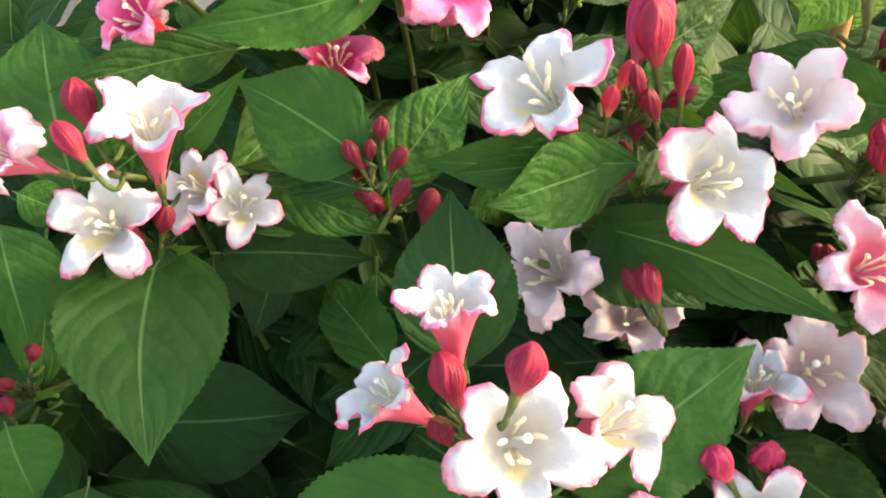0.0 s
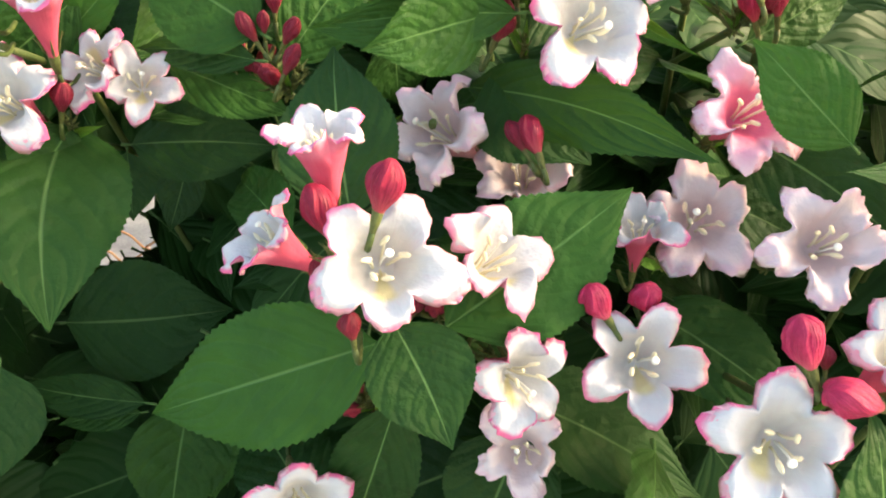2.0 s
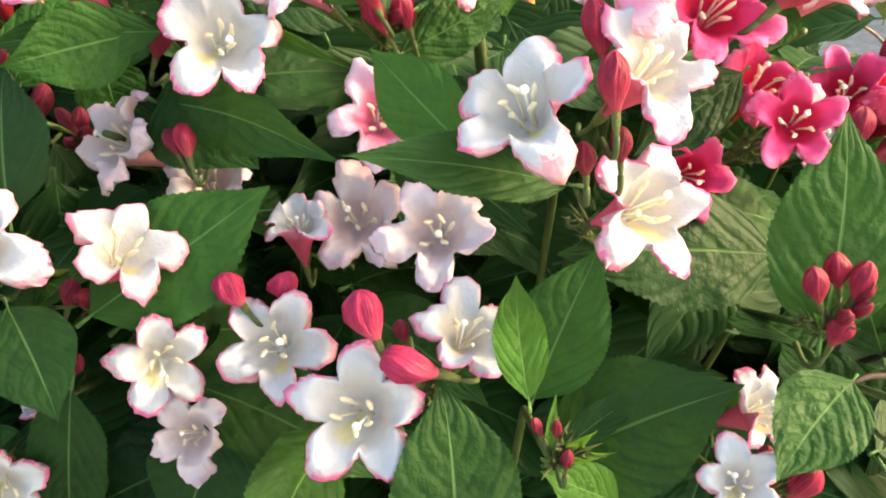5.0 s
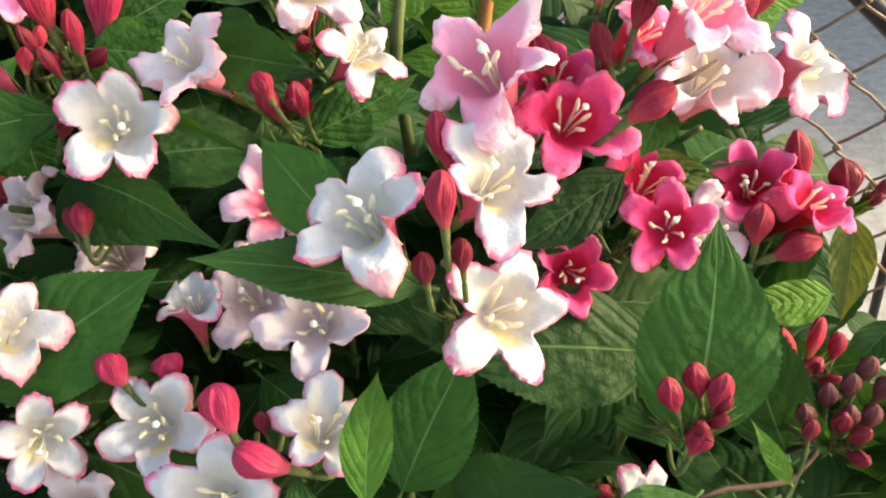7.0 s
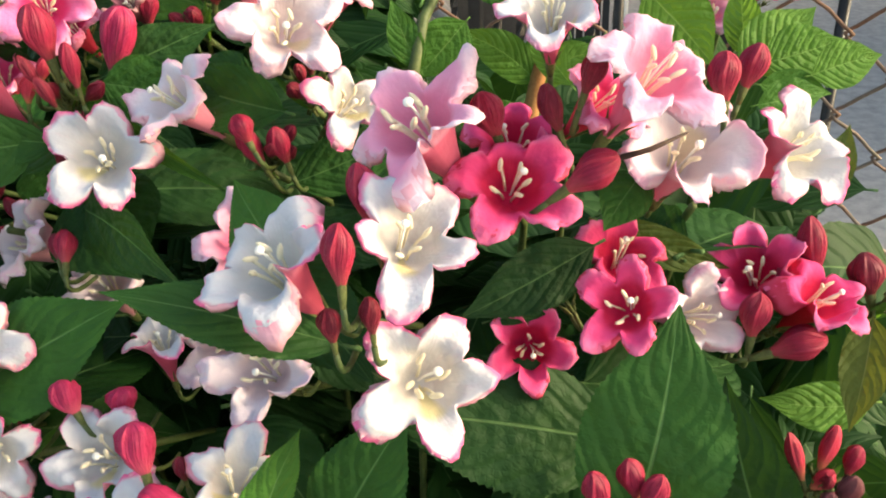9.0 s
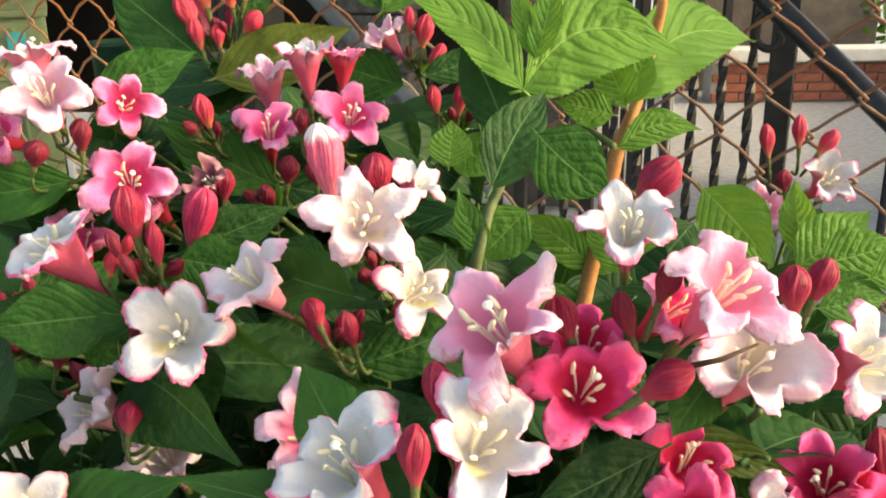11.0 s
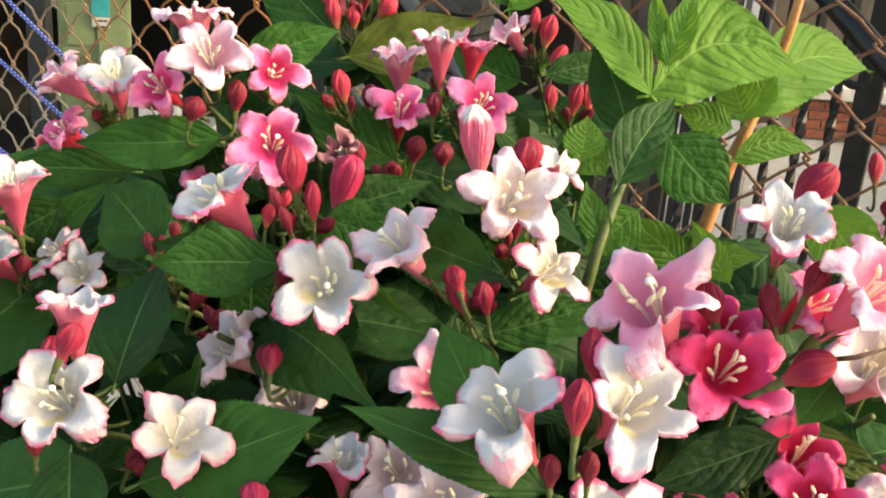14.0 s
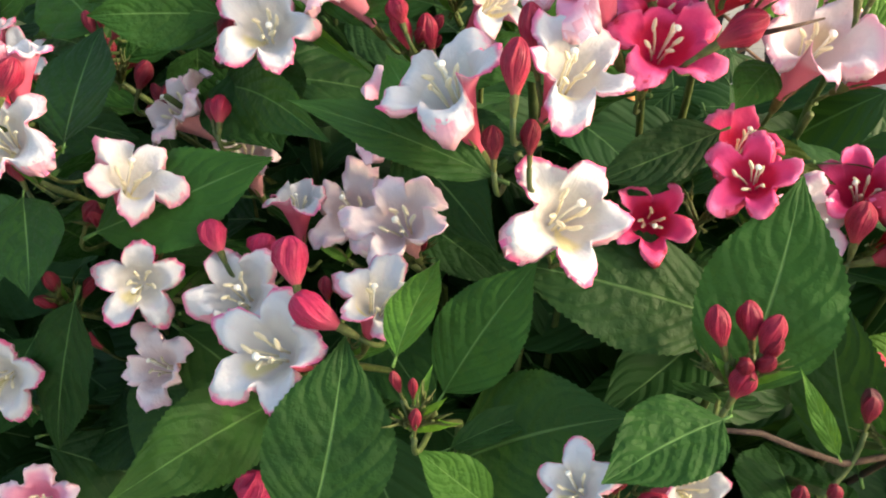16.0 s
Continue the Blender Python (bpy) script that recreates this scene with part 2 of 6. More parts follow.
WIRE_GREY = rusty("galvanised_wire", (0.33, 0.30, 0.25), (0.36, 0.16, 0.06), 0.52, 9)
WIRE = rusty("rusty_wire", (0.33, 0.24, 0.16), (0.46, 0.17, 0.05), 0.46, 9)
WIRE_BROWN = rusty("brown_rusty_wire", (0.24, 0.19, 0.14), (0.25, 0.10, 0.045), 0.44, 9)
RAIL = rusty("weathered_rail", (0.50, 0.45, 0.36), (0.20, 0.09, 0.04), 0.50, 16)
IRON = plain("black_iron", (0.008, 0.008, 0.009), (0.022, 0.021, 0.020), 0.4, 0.2, 40)
STEEL = plain("grey_steel", (0.13, 0.135, 0.14), (0.22, 0.22, 0.22), 0.5, 0.4, 25)
CONCRETE = plain("concrete", (0.30, 0.30, 0.295), (0.46, 0.455, 0.44), 0.9, 0, 24, 0.4, 0.004)
COPING = plain("white_coping", (0.60, 0.58, 0.54), (0.74, 0.72, 0.68), 0.8, 0, 12)
BRICK = plain("red_brick", (0.26, 0.075, 0.045), (0.42, 0.15, 0.09), 0.85, 0, 25, 0.5)
MORTAR = plain("mortar", (0.34, 0.31, 0.27), (0.45, 0.42, 0.37), 0.9, 0, 40)
SOIL = plain("ground_soil", (0.10, 0.075, 0.05), (0.22, 0.18, 0.13), 0.95, 0, 18, 0.8, 0.01)
BINGREEN = plain("sage_plastic", (0.19, 0.26, 0.125), (0.26, 0.33, 0.17), 0.5, 0, 6)
DARKGREEN = plain("dark_green_plastic", (0.012, 0.05, 0.032), (0.022, 0.075, 0.045), 0.45, 0, 6)
# boards taken down to near-black, so the shed's shade sits in the colour
SHED_SHADE = plain("shed_shade_black", (0.008, 0.007, 0.006), (0.020, 0.017, 0.015), 0.8, 0, 4)
DOORWOOD = plain("brown_door_paint", (0.075, 0.062, 0.052), (0.13, 0.108, 0.09), 0.6, 0, 8)
STONE = plain("dark_stone", (0.035, 0.035, 0.036), (0.10, 0.10, 0.098), 0.85, 0, 30, 0.6, 0.006)
SLATE = plain("slate_post", (0.009, 0.011, 0.014), (0.020, 0.022, 0.027), 0.6, 0, 10)
WHITE = plain("white_plastic", (0.62, 0.60, 0.56), (0.78, 0.76, 0.72), 0.5, 0, 10)
CYAN = plain("cyan_label", (0.02, 0.36, 0.42), (0.03, 0.48, 0.54), 0.5, 0, 30)


def rope_material():
    m = Nodes("blue_rope")
    uv = m.add("SeparateXYZ")
    m.link(m.coords("UV"), uv.inputs[0])
    turn = m.math("FRACT", m.math("ADD", m.math("MULTIPLY", uv.outputs[0], 5.0), uv.outputs[1]))
    strand = m.math("FRACT", m.math("MULTIPLY", turn, 3.0))
    along = m.math("SINE", m.math("MULTIPLY", uv.outputs[0], 31.4))
    fleck = m.ramp(m.math("MULTIPLY", along, m.math("SINE", m.math("MULTIPLY", uv.outputs[1], 12.57))), 0.55, 0.75)
    blue = m.mix(m.noise(200, 2), (0.012, 0.03, 0.26), (0.03, 0.08, 0.46))
    m.surface(m.mix(fleck, blue, (0.72, 0.74, 0.78)), 0.6)
    m.bump(m.math("SINE", m.math("MULTIPLY", strand, 3.14)), 0.7, 0.001)
    return m.mat


ROPE_BLUE = rope_material()

# ---- mesh helpers ----


def mesh_from(name, verts, faces, mats, uvs=None, indices=None, smooth=True):
    me = bpy.data.meshes.new(name)
    me.from_pydata([tuple(v) for v in verts], [], faces)
    for m in mats:
        me.materials.append(m)
    if indices is not None:
        me.polygons.foreach_set("material_index", indices)
    if uvs is not None:
        layer = me.uv_layers.new(name="UVMap")
        loops = np.zeros(len(me.loops), dtype=np.int32)
        me.loops.foreach_get("vertex_index", loops)
        layer.data.foreach_set("uv", np.asarray(uvs, dtype=np.float32)[loops].ravel())
    me.polygons.foreach_set("use_smooth", [smooth] * len(me.polygons))
    me.update()
    return me


def under(ob, parent, m=None):
    """Puts ob under a parent that keeps no turn; m is its pose in the world."""
    ob.parent = parent
    if m is not None:
        ob.matrix_parent_inverse = Matrix.Translation(-parent.location)
        ob.matrix_basis = m
    return ob


def part(name, data, parent, m=None, label=""):
    """One mesh object under a thing or a part."""
    ob = under(new(name, data), parent, m)
    return tagged(ob, label) if label else ob


def tube_data(points, radii, sides=8, closed=True):
    """Verts, faces and uvs of a round rod along the points."""
    pts = [Vector(p) for p in points]
    verts, faces, uvs = [], [], []
    side = None
    run = 0.0
    for k, p in enumerate(pts):
        way = (pts[min(k + 1, len(pts) - 1)] - pts[max(k - 1, 0)]).normalized()
        if side is None:
            side = way.orthogonal().normalized()
        side = (side - way * side.dot(way)).normalized()
        other = way.cross(side)
        if k:
            run += (p - pts[k - 1]).length
        r = radii[k] if hasattr(radii, "__len__") else radii
        for s in range(sides):
            a = 2 * math.pi * s / sides
            verts.append(p + side * math.cos(a) * r + other * math.sin(a) * r)
            uvs.append((run / (14 * max(r, 1e-5)), s / sides))
    for k in range(len(pts) - 1):
        for s in range(sides):
            t = (s + 1) % sides
            faces.append((k * sides + s, k * sides + t, (k + 1) * sides + t, (k + 1) * sides + s))
    if closed:
        faces.append(tuple(range(sides))[::-1])
        faces.append(tuple(range((len(pts) - 1) * sides, len(pts) * sides)))
    return verts, faces, uvs


def tube(name, points, radii, mat, sides=8):
    v, f, u = tube_data(points, radii, sides)
    return mesh_from(name, v, f, [mat], u)


def bend(a, b, sag, steps=7):
    """Points of a gentle arc from a to b, pushed by sag in the middle."""
    a, b, sag = Vector(a), Vector(b), Vector(sag)
    return [a.lerp(b, t) + sag * (4 * t * (1 - t)) for t in (k / (steps - 1) for k in range(steps))]


def boxes_data(boxes, bevel=0.0):
    """A bmesh of joined boxes: each (centre, size)."""
    bm = bmesh.new()
    for centre, size in boxes:
        bmesh.ops.create_cube(bm, size=1.0, matrix=Matrix.LocRotScale(centre, None, size))
    if bevel:
        bmesh.ops.bevel(bm, geom=bm.edges[:], offset=bevel, segments=2, affect="EDGES", profile=0.6)
    return bm


def box_mesh(name, boxes, mat, bevel=0.004):
    bm = boxes_data(boxes, bevel)
    me = bpy.data.meshes.new(name)
    bm.to_mesh(me)
    bm.free()
    me.materials.append(mat)
    return me


WIDTHS = ([0, 0.04, 0.12, 0.22, 0.34, 0.46, 0.58, 0.70, 0.80, 0.88, 0.94, 1.0], [0.05, 0.30, 0.66, 0.88, 0.99, 1.0, 0.90, 0.68, 0.43, 0.22, 0.10, 0.0])


def leaf_mesh(kind, ratio, fold, droop, rng, along=60, across=6, teeth=True, arc=0.0):
    """A leaf 1 long along +x, ratio wide, its face up: folded on the midrib, quilted between the veins, finely toothed."""
    verts, uvs, faces = [], [], []
    tilt, ph = rng.uniform(-0.5, 0.5), rng.uniform(0, 6.28)
    sway = arc + rng.uniform(-0.03, 0.03)
    tip = rng.uniform(-0.5, 1.0)
    us = np.linspace(0, 1, along + 1)
    ws = np.interp(us, *WIDTHS)
    ws[1:-1] = 0.25 * ws[:-2] + 0.5 * ws[1:-1] + 0.25 * ws[2:]
    for i, u in enumerate(us):
        w = ws[i] * ratio / 2
        for j in range(-across, across + 1):
            s = j / across
            q = abs(s)
            edge = 1.0
            if teeth and q == 1 and 2 < i < along - 1:
                edge = 1.0 + (0.028 if i % 2 else -0.018) * min(1, 0.22 / max(ratio, 0.1) * 2)
            y = s * w * edge * (1 - 0.25 * fold * q) + sway * math.sin(math.pi * u)
            z = fold * q * w * 0.75 - 0.30 * ratio * 0.5 * q * q * (1 - fold) * 0.35 * ws[i]
            z -= droop * (u * u - 0.25 * u) + 0.06 * tip * max(0, u - 0.8) * 4 * (u - 0.8) * 5
            vein = (u * (9.0 if kind == "lime" else 6.5) - 2.4 * q ** 1.3 + (0.35 + tilt if s > 0 else 0) + 0.3 * math.sin(u * 5 + ph)) % 1.0
            z += (0.0050 if kind == "lime" else 0.0007) * abs(math.sin(math.pi * vein)) ** 0.6 * min(1, q * 3) * (1 - 0.5 * q) * ws[i]
            z += 0.016 * math.sin(u * 17 + ph + (2 if s > 0 else 0)) * q * q * ws[i] + tilt * 0.03 * s * u
            x = u - 0.02 * (1 - q) + (0.006 if teeth and q == 1 and i % 2 else 0.0)
            verts.append((x, y, z))
            uvs.append((u, 0.5 + s / 2))
    cols = 2 * across + 1
    for i in range(along):
        for j in range(cols - 1):
            k = i * cols + j
            faces.append((k, k + 1, k + cols + 1, k + cols)[::-1])
    # the leaf stalk
    base = len(verts)
    v, f, u2 = tube_data([(-0.09, 0, -0.012), (-0.04, 0, -0.006), (0.03, 0, -0.004)], [0.012, 0.010, 0.006], 6)
    verts += v
    uvs += [(0.02, 0.5)] * len(v)
    faces += [tuple(base + a for a in face) for face in f]
    return verts, faces, uvs


def axes(origin, x, z, scale):
    x = Vector(x).normalized()
    z = Vector(z)
    z = (z - x * z.dot(x)).normalized()
    y = z.cross(x)
    m = Matrix((x, y, z)).transposed().to_4x4()
    return Matrix.Translation(origin) @ m @ Matrix.Diagonal((scale, scale, scale, 1))


# ---- ground ----
_n = 40
_v, _f = [], []
for j in range(_n + 1):
    for i in range(_n + 1):
        x, y = (i / _n - 0.5), (j / _n - 0.5)
        x, y = 120 * x * abs(x) * 2, 120 * y * abs(y) * 2
        _v.append((x, y, 0.01 * noise.noise((x * 1.3, y * 1.3, 0))))
for j in range(_n):
    for i in range(_n):
        k = j * (_n + 1) + i
        _f.append((k, k + 1, k + _n + 2, k + _n + 1))
ground = tagged(new("ground", mesh_from("ground", _v, _f, [CONCRETE])), "pale worn concrete ground behind and under the shrub", "ground", kind="structure")

_v, _f = [], []
for j in range(13):
    for i in range(25):
        a, r = 2 * math.pi * i / 24, j / 12
        x, y = 0.10 + 0.62 * r * math.cos(a), 0.40 + 0.42 * r * math.sin(a)
        _v.append((x, y, 0.050 * (1 - r * r) + 0.012 * noise.noise((x * 14, y * 14, 1)) * (1 - r) - 0.012 * r))
for j in range(12):
    for i in range(24):
        _f.append((j * 25 + i, j * 25 + i + 25, j * 25 + i + 26, j * 25 + i + 1))
tagged(new("planting_bed", mesh_from("planting_bed", _v, _f, [SOIL])), "brown soil round the foot of the shrub", "soil", kind="structure")

# ---- fence ----
FENCE_A = Vector((-0.2650, 1.0653, 0.0))
FENCE_DIR = Vector((math.cos(radians(-16.29)), math.sin(radians(-16.29)), 0.0))
PITCH, ROW, TOP = 0.0845, 0.0390, 1.2033
fence = new("chain_link_fence")
fence.location = FENCE_A
tagged(fence, "rusty chain-link fence with a weathered steel top rail", "fence")
FENCE_TURN = Matrix.Translation(FENCE_A) @ Matrix.Rotation(radians(-16.29), 4, "Z")


def wire_mesh(phase, mat):
    """One wire of the netting: a zigzag half a diamond wide whose bends hook round the next wire's."""
    pts = []
    z, k = TOP + ROW, phase
    while z > 0.06:
        right = k % 2
        x = PITCH / 2 if right else 0.0
        out = 1 if right else -1
        hook = 0.0035
        pts += [(x - out * 0.0055, -0.0022 * out, z + 0.0075), (x - out * 0.0005, -0.0036 * out, z + 0.0042), (x + out * hook, 0.0, z), (x - out * 0.0005, 0.0036 * out, z - 0.0042), (x - out * 0.0055, 0.0022 * out, z - 0.0075)]
        pts.append((PITCH / 4, -0.0012 * out, z - ROW / 2 + 0.0016))
        z -= ROW
        k += 1
    return tube("wire", pts, 0.0019, mat, 6)


_wires = [wire_mesh(k, m) for m in (WIRE, WIRE_GREY, WIRE_BROWN) for k in (0, 1)]
for j in range(-34, 34):
    part("wire", _wires[j % 2 + (2 if j < -13 or j in (-11, 5, 6) else 4 if j > 1 else 0)], fence, FENCE_TURN @ Matrix.Translation((j * PITCH / 2, 0, 0)))
_rail = [(x, 0.024, 1.2055 + 0.002 * math.sin(x * 9)) for x in np.linspace(-1.6, 0.563, 40)]
part("top_rail", tube("top_rail", _rail, 0.0190, RAIL, 20), fence, FENCE_TURN, "weathered grey steel rail with rust")
part("rail_cap", tube("rail_cap", [(0.563, 0.024, 1.2055), (0.570, 0.024, 1.2055), (0.578, 0.024, 1.2055)], [0.0185, 0.019, 0.012], IRON, 16), fence, FENCE_TURN)
for k in range(-17, 7):
    ring = [(k * PITCH + 0.004 + 0.0025 * math.sin(a * 3), 0.021 + 0.0212 * math.cos(a), 1.2055 + 0.0212 * math.sin(a)) for a in np.linspace(0, 6.28, 18)]
    part("tie_wire", tube("tie_wire", ring, 0.0016, IRON if k % 3 else WIRE, 6), fence, FENCE_TURN)
for x in (-1.33,):
    part("post", tube("post", [(x, 0.05, -0.05), (x, 0.05, 0.6), (x, 0.05, 1.19)], 0.024, RAIL, 18), fence, FENCE_TURN)

# ---- ropes tied to the fence ----


def rope(a, b, sag):
    pts = bend(a, b, sag, 30)
    return tagged(new("rope", tube("rope", pts, 0.0028, ROPE_BLUE, 10)), "blue braided rope with white flecks on the fence", "rope", group="ropes on the fence")


rope((-0.887, 1.024, 1.159), (-0.572, 0.953, 0.968), (0, 0, -0.004))
rope((-0.873, 1.001, 1.058), (-0.558, 0.919, 0.907), (0, 0, -0.006))
rope((-0.831, 0.947, 0.933), (-0.615, 0.886, 0.853), (0, 0, -0.005))
rope((-0.820, 0.936, 0.918), (-0.617, 0.875, 0.854), (0, 0, -0.010))

# ---- the yard behind the fence ----


def upright(name, top, wide, deep, mat, label, category, low=0.0, bevel=0.004, kind="", group=""):
    """A box whose front face's top middle is given, standing down to the height low."""
    x, y, z = top
    centre = Vector((x, y + deep / 2, (z + low) / 2))
    ob = new(name, box_mesh(name, [((0, 0, 0), (wide, deep, z - low))], mat, bevel))
    ob.location = centre
    return tagged(ob, label, category, group, kind)


def wall(name, a, b, z0, z1, thick, mat, label):
    a, b = Vector((*a, 0)), Vector((*b, 0))
    way = (b - a)
    ob = new(name, box_mesh(name, [((0, 0, 0), (way.length, thick, z1 - z0))], mat, 0.004))
    ob.matrix_world = Matrix.Translation((a + b) / 2 + Vector((0, 0, (z0 + z1) / 2))) @ Matrix.Rotation(math.atan2(way.y, way.x), 4, "Z")
    return tagged(ob, label, "wall", kind="structure")


wall("wall_west", (-6.2, 3.2), (-6.2, 9.0), 0, 2.6, 0.15, SHED_SHADE, "boarded side wall of the open shed, near-black for its shade")
wall("wall_north", (-6.2, 7.6), (-0.2, 7.0), 0, 2.6, 0.15, SHED_SHADE, "boarded back wall of the open shed, near-black for its shade")
# roof out of sight, added to keep daylight off the shed's inside
roof = new("shade_roof", box_mesh("shade_roof", [((-2.6, 5.0, 2.66), (7.6, 6.4, 0.10))], SHED_SHADE, 0.01))
tagged(roof, "unseen flat roof added to shade the open shed", "roof", kind="structure")

# near-black slab laid over the sunlit concrete to stand for the shade
tagged(new("floor", box_mesh("floor", [((-3.75, 4.6, -0.01), (4.7, 5.4, 0.06))], SHED_SHADE, 0.004)), "floor slab of the open shed, near-black for the shade there", "floor", kind="structure")

# sage green bin with a lid and a hanging tag
_c, _w, _h = (-3.029, 4.174, 0.619), 0.400, 0.674
bin_ = new("storage_bin")
bin_.location = (_c[0], _c[1], 0.0)
BIN_TURN = Matrix.Rotation(radians(36), 4, "Z")
tagged(bin_, "sage green plastic storage bin with a lid", "bin")


def at(ob_m, parent):
    return Matrix.Translation(parent.location) @ Matrix.Translation(ob_m)


_top = _c[2] + _h / 2
part("body", box_mesh("body", [((0, 0.2, _top / 2 - 0.03), (_w * 0.92, 0.40, _top - 0.06))], BINGREEN, 0.02), bin_, at((0, 0, 0), bin_) @ BIN_TURN)
part("lid", box_mesh("lid", [((0, 0.19, _top - 0.03), (_w, 0.46, 0.055)), ((0, -0.03, _top - 0.07), (_w * 0.98, 0.02, 0.04))], BINGREEN, 0.012), bin_, at((0, 0, 0), bin_) @ BIN_TURN)
part("rib", box_mesh("rib", [((_w * 0.05, -0.012, _top / 2 - 0.06), (0.02, 0.024, _top - 0.16))], BINGREEN, 0.006), bin_, at((0, 0, 0), bin_) @ BIN_TURN)
part("panel", box_mesh("panel", [((-_w * 0.18, -0.008, _top - 0.30), (_w * 0.36, 0.016, 0.22))], BINGREEN, 0.008), bin_, at((0, 0, 0), bin_) @ BIN_TURN)
_c, _w, _h = (-2.997, 4.191, 0.722), 0.092, 0.147
_d = Vector(_c) - bin_.location
label_tag = part("label_tag", box_mesh("label_tag", [((_d.x, -0.035, _d.z + _h * 0.18), (_w, 0.012, _h * 0.62))], CYAN, 0.006), bin_, at((0, 0, 0), bin_) @ BIN_TURN, "cyan label tag on the bin")
part("lower_half", box_mesh("lower_half", [((_d.x, -0.036, _d.z - _h * 0.32), (_w, 0.012, _h * 0.36))], WHITE, 0.006), bin_, at((0, 0, 0), bin_) @ BIN_TURN, "white lower half of the tag")
part("bar", box_mesh("bar", [((_d.x, -0.0435, _d.z - _h * 0.26 - 0.03 * k), (_w * (0.7 - 0.2 * k), 0.002, 0.008)) for k in range(2)], IRON, 0.0), bin_, at((0, 0, 0), bin_) @ BIN_TURN)

# dark green tub, white plastic chair, posts


def lathe(name, prof, mat, sides=28):
    verts, faces = [], []
    for r, z in prof:
        for s in range(sides):
            a = 2 * math.pi * s / sides
            verts.append((r * math.cos(a), r * math.sin(a), z))
    for k in range(len(prof) - 1):
        for s in range(sides):
            t = (s + 1) % sides
            faces.append((k * sides + s, k * sides + t, (k + 1) * sides + t, (k + 1) * sides + s))
    return mesh_from(name, verts, faces, [mat])


_c, _w, _h = (-2.379, 3.941, 0.603), 0.283, 0.317
tub = new("tub", lathe("tub", [(0.001, 0.02), (_w * 0.40, 0.02), (_w * 0.5, _c[2] + _h * 0.42), (_w * 0.54, _c[2] + _h * 0.44), (_w * 0.54, _c[2] + _h * 0.5), (_w * 0.49, _c[2] + _h * 0.5), (_w * 0.4, 0.08), (0.001, 0.08)], DARKGREEN))
tub.location = (_c[0], _c[1] + 0.2, 0)
tagged(tub, "dark green round plastic tub in the shed", "tub")
_c, _w, _h = (-1.850, 3.001, 0.517), 0.164, 0.177
chair = new("garden_chair")
chair.location = (_c[0], _c[1], 0)
tagged(chair, "white plastic garden chair in the shed", "chair")
_z = _c[2] + _h / 2
part("backrest", box_mesh("backrest", [((0, 0.0, _z - 0.02), (_w, 0.03, 0.05)), ((-_w * 0.46, 0, _z - 0.16), (0.03, 0.03, 0.26)), ((_w * 0.46, 0, _z - 0.16), (0.03, 0.03, 0.26)), ((0, 0, _z - 0.12), (_w, 0.02, 0.03)), ((0, 0, _z - 0.2), (_w, 0.02, 0.03))], WHITE, 0.008), chair, at((0, 0, 0), chair))
part("seat", box_mesh("seat", [((0, 0.22, 0.40), (_w * 1.1, 0.42, 0.03))], WHITE, 0.01), chair, at((0, 0, 0), chair))
for sx in (-1, 1):
    for sy in (0.02, 0.4):
        part("leg", tube("leg", [(sx * _w * 0.48, sy, 0.40), (sx * _w * 0.52, sy, 0.0)], [0.02, 0.016], WHITE, 8), chair, at((0, 0, 0), chair))
_c, _w, _h = (-1.680, 2.144, 1.143), 0.070, 0.160
upright("post", (_c[0], _c[1], 2.6), _w, 0.03, SLATE, "slate blue square wooden post of the shed", "post")
_c, _w, _h = (-1.600, 3.657, 1.039), 0.222, 0.241
_z, _w = _c[2] + _h / 2, _w * 1.2
cabinet = new("cabinet")
cabinet.location = (_c[0], _c[1], 0)
tagged(cabinet, "dark grey two-door cabinet standing in the shed", "cabinet")
part("body", box_mesh("body", [((0, 0.22, _z / 2), (_w, 0.40, _z))], SLATE, 0.006), cabinet, at((0, 0, 0), cabinet))
for sx in (-1, 1):
    door = part("door", box_mesh("door", [((sx * _w * 0.245, 0.008, _z * 0.52), (_w * 0.475, 0.018, _z * 0.92))], SLATE, 0.004), cabinet, at((0, 0, 0), cabinet))
    part("handle", box_mesh("handle", [((sx * _w * 0.04, -0.008, _z * 0.62), (0.012, 0.018, 0.10))], STEEL, 0.003), door)


def bar(name, a, b, r, mat, label, category, group="", sides=8):
    ob = new(name, tube(name, [a, Vector(a).lerp(Vector(b), 0.5), b], r, mat, sides))
    return tagged(ob, label, category, group)


def down(a, b):
    """Carries the line from a to b on until it meets the ground."""
    a, b = Vector(a), Vector(b)
    return a + (b - a) * (a.z / max(a.z - b.z, 1e-3))


for _a, _b in (((-1.000, 2.140, 1.140), (-0.832, 2.098, 0.993)), ((-0.683, 2.142, 1.177), (-0.421, 2.052, 0.943))):
    bar("leaning_pole", _a, down(_a, _b), 0.020, STEEL, "grey steel pole leaning behind the fence", "pole", "leaning poles")

# window, stacked slabs, door, shutter and white post further back
_c, _w, _h = (-1.177, 4.231, 1.063), 0.301, 0.168
window = new("window_1")
window.location = _c
tagged(window, "pale daylit window in the shed's end wall", "window", kind="structure")
part("window_frame", box_mesh("window_frame", [((0, 0, _h / 2), (_w, 0.05, 0.02)), ((0, 0, -_h / 2), (_w, 0.05, 0.02)), ((-_w / 2, 0, 0), (0.02, 0.05, _h)), ((_w / 2, 0, 0), (0.02, 0.05, _h)), ((_w * 0.12, -0.002, 0), (0.02, 0.05, _h))], IRON, 0.004), window, at((0, 0, 0), window))
part("pane", box_mesh("pane", [((0, 0.01, 0), (_w, 0.008, _h))], COPING, 0.0), window, at((0, 0, 0), window))
_c, _w, _h = (-0.849, 3.426, 0.913), 0.266, 0.210
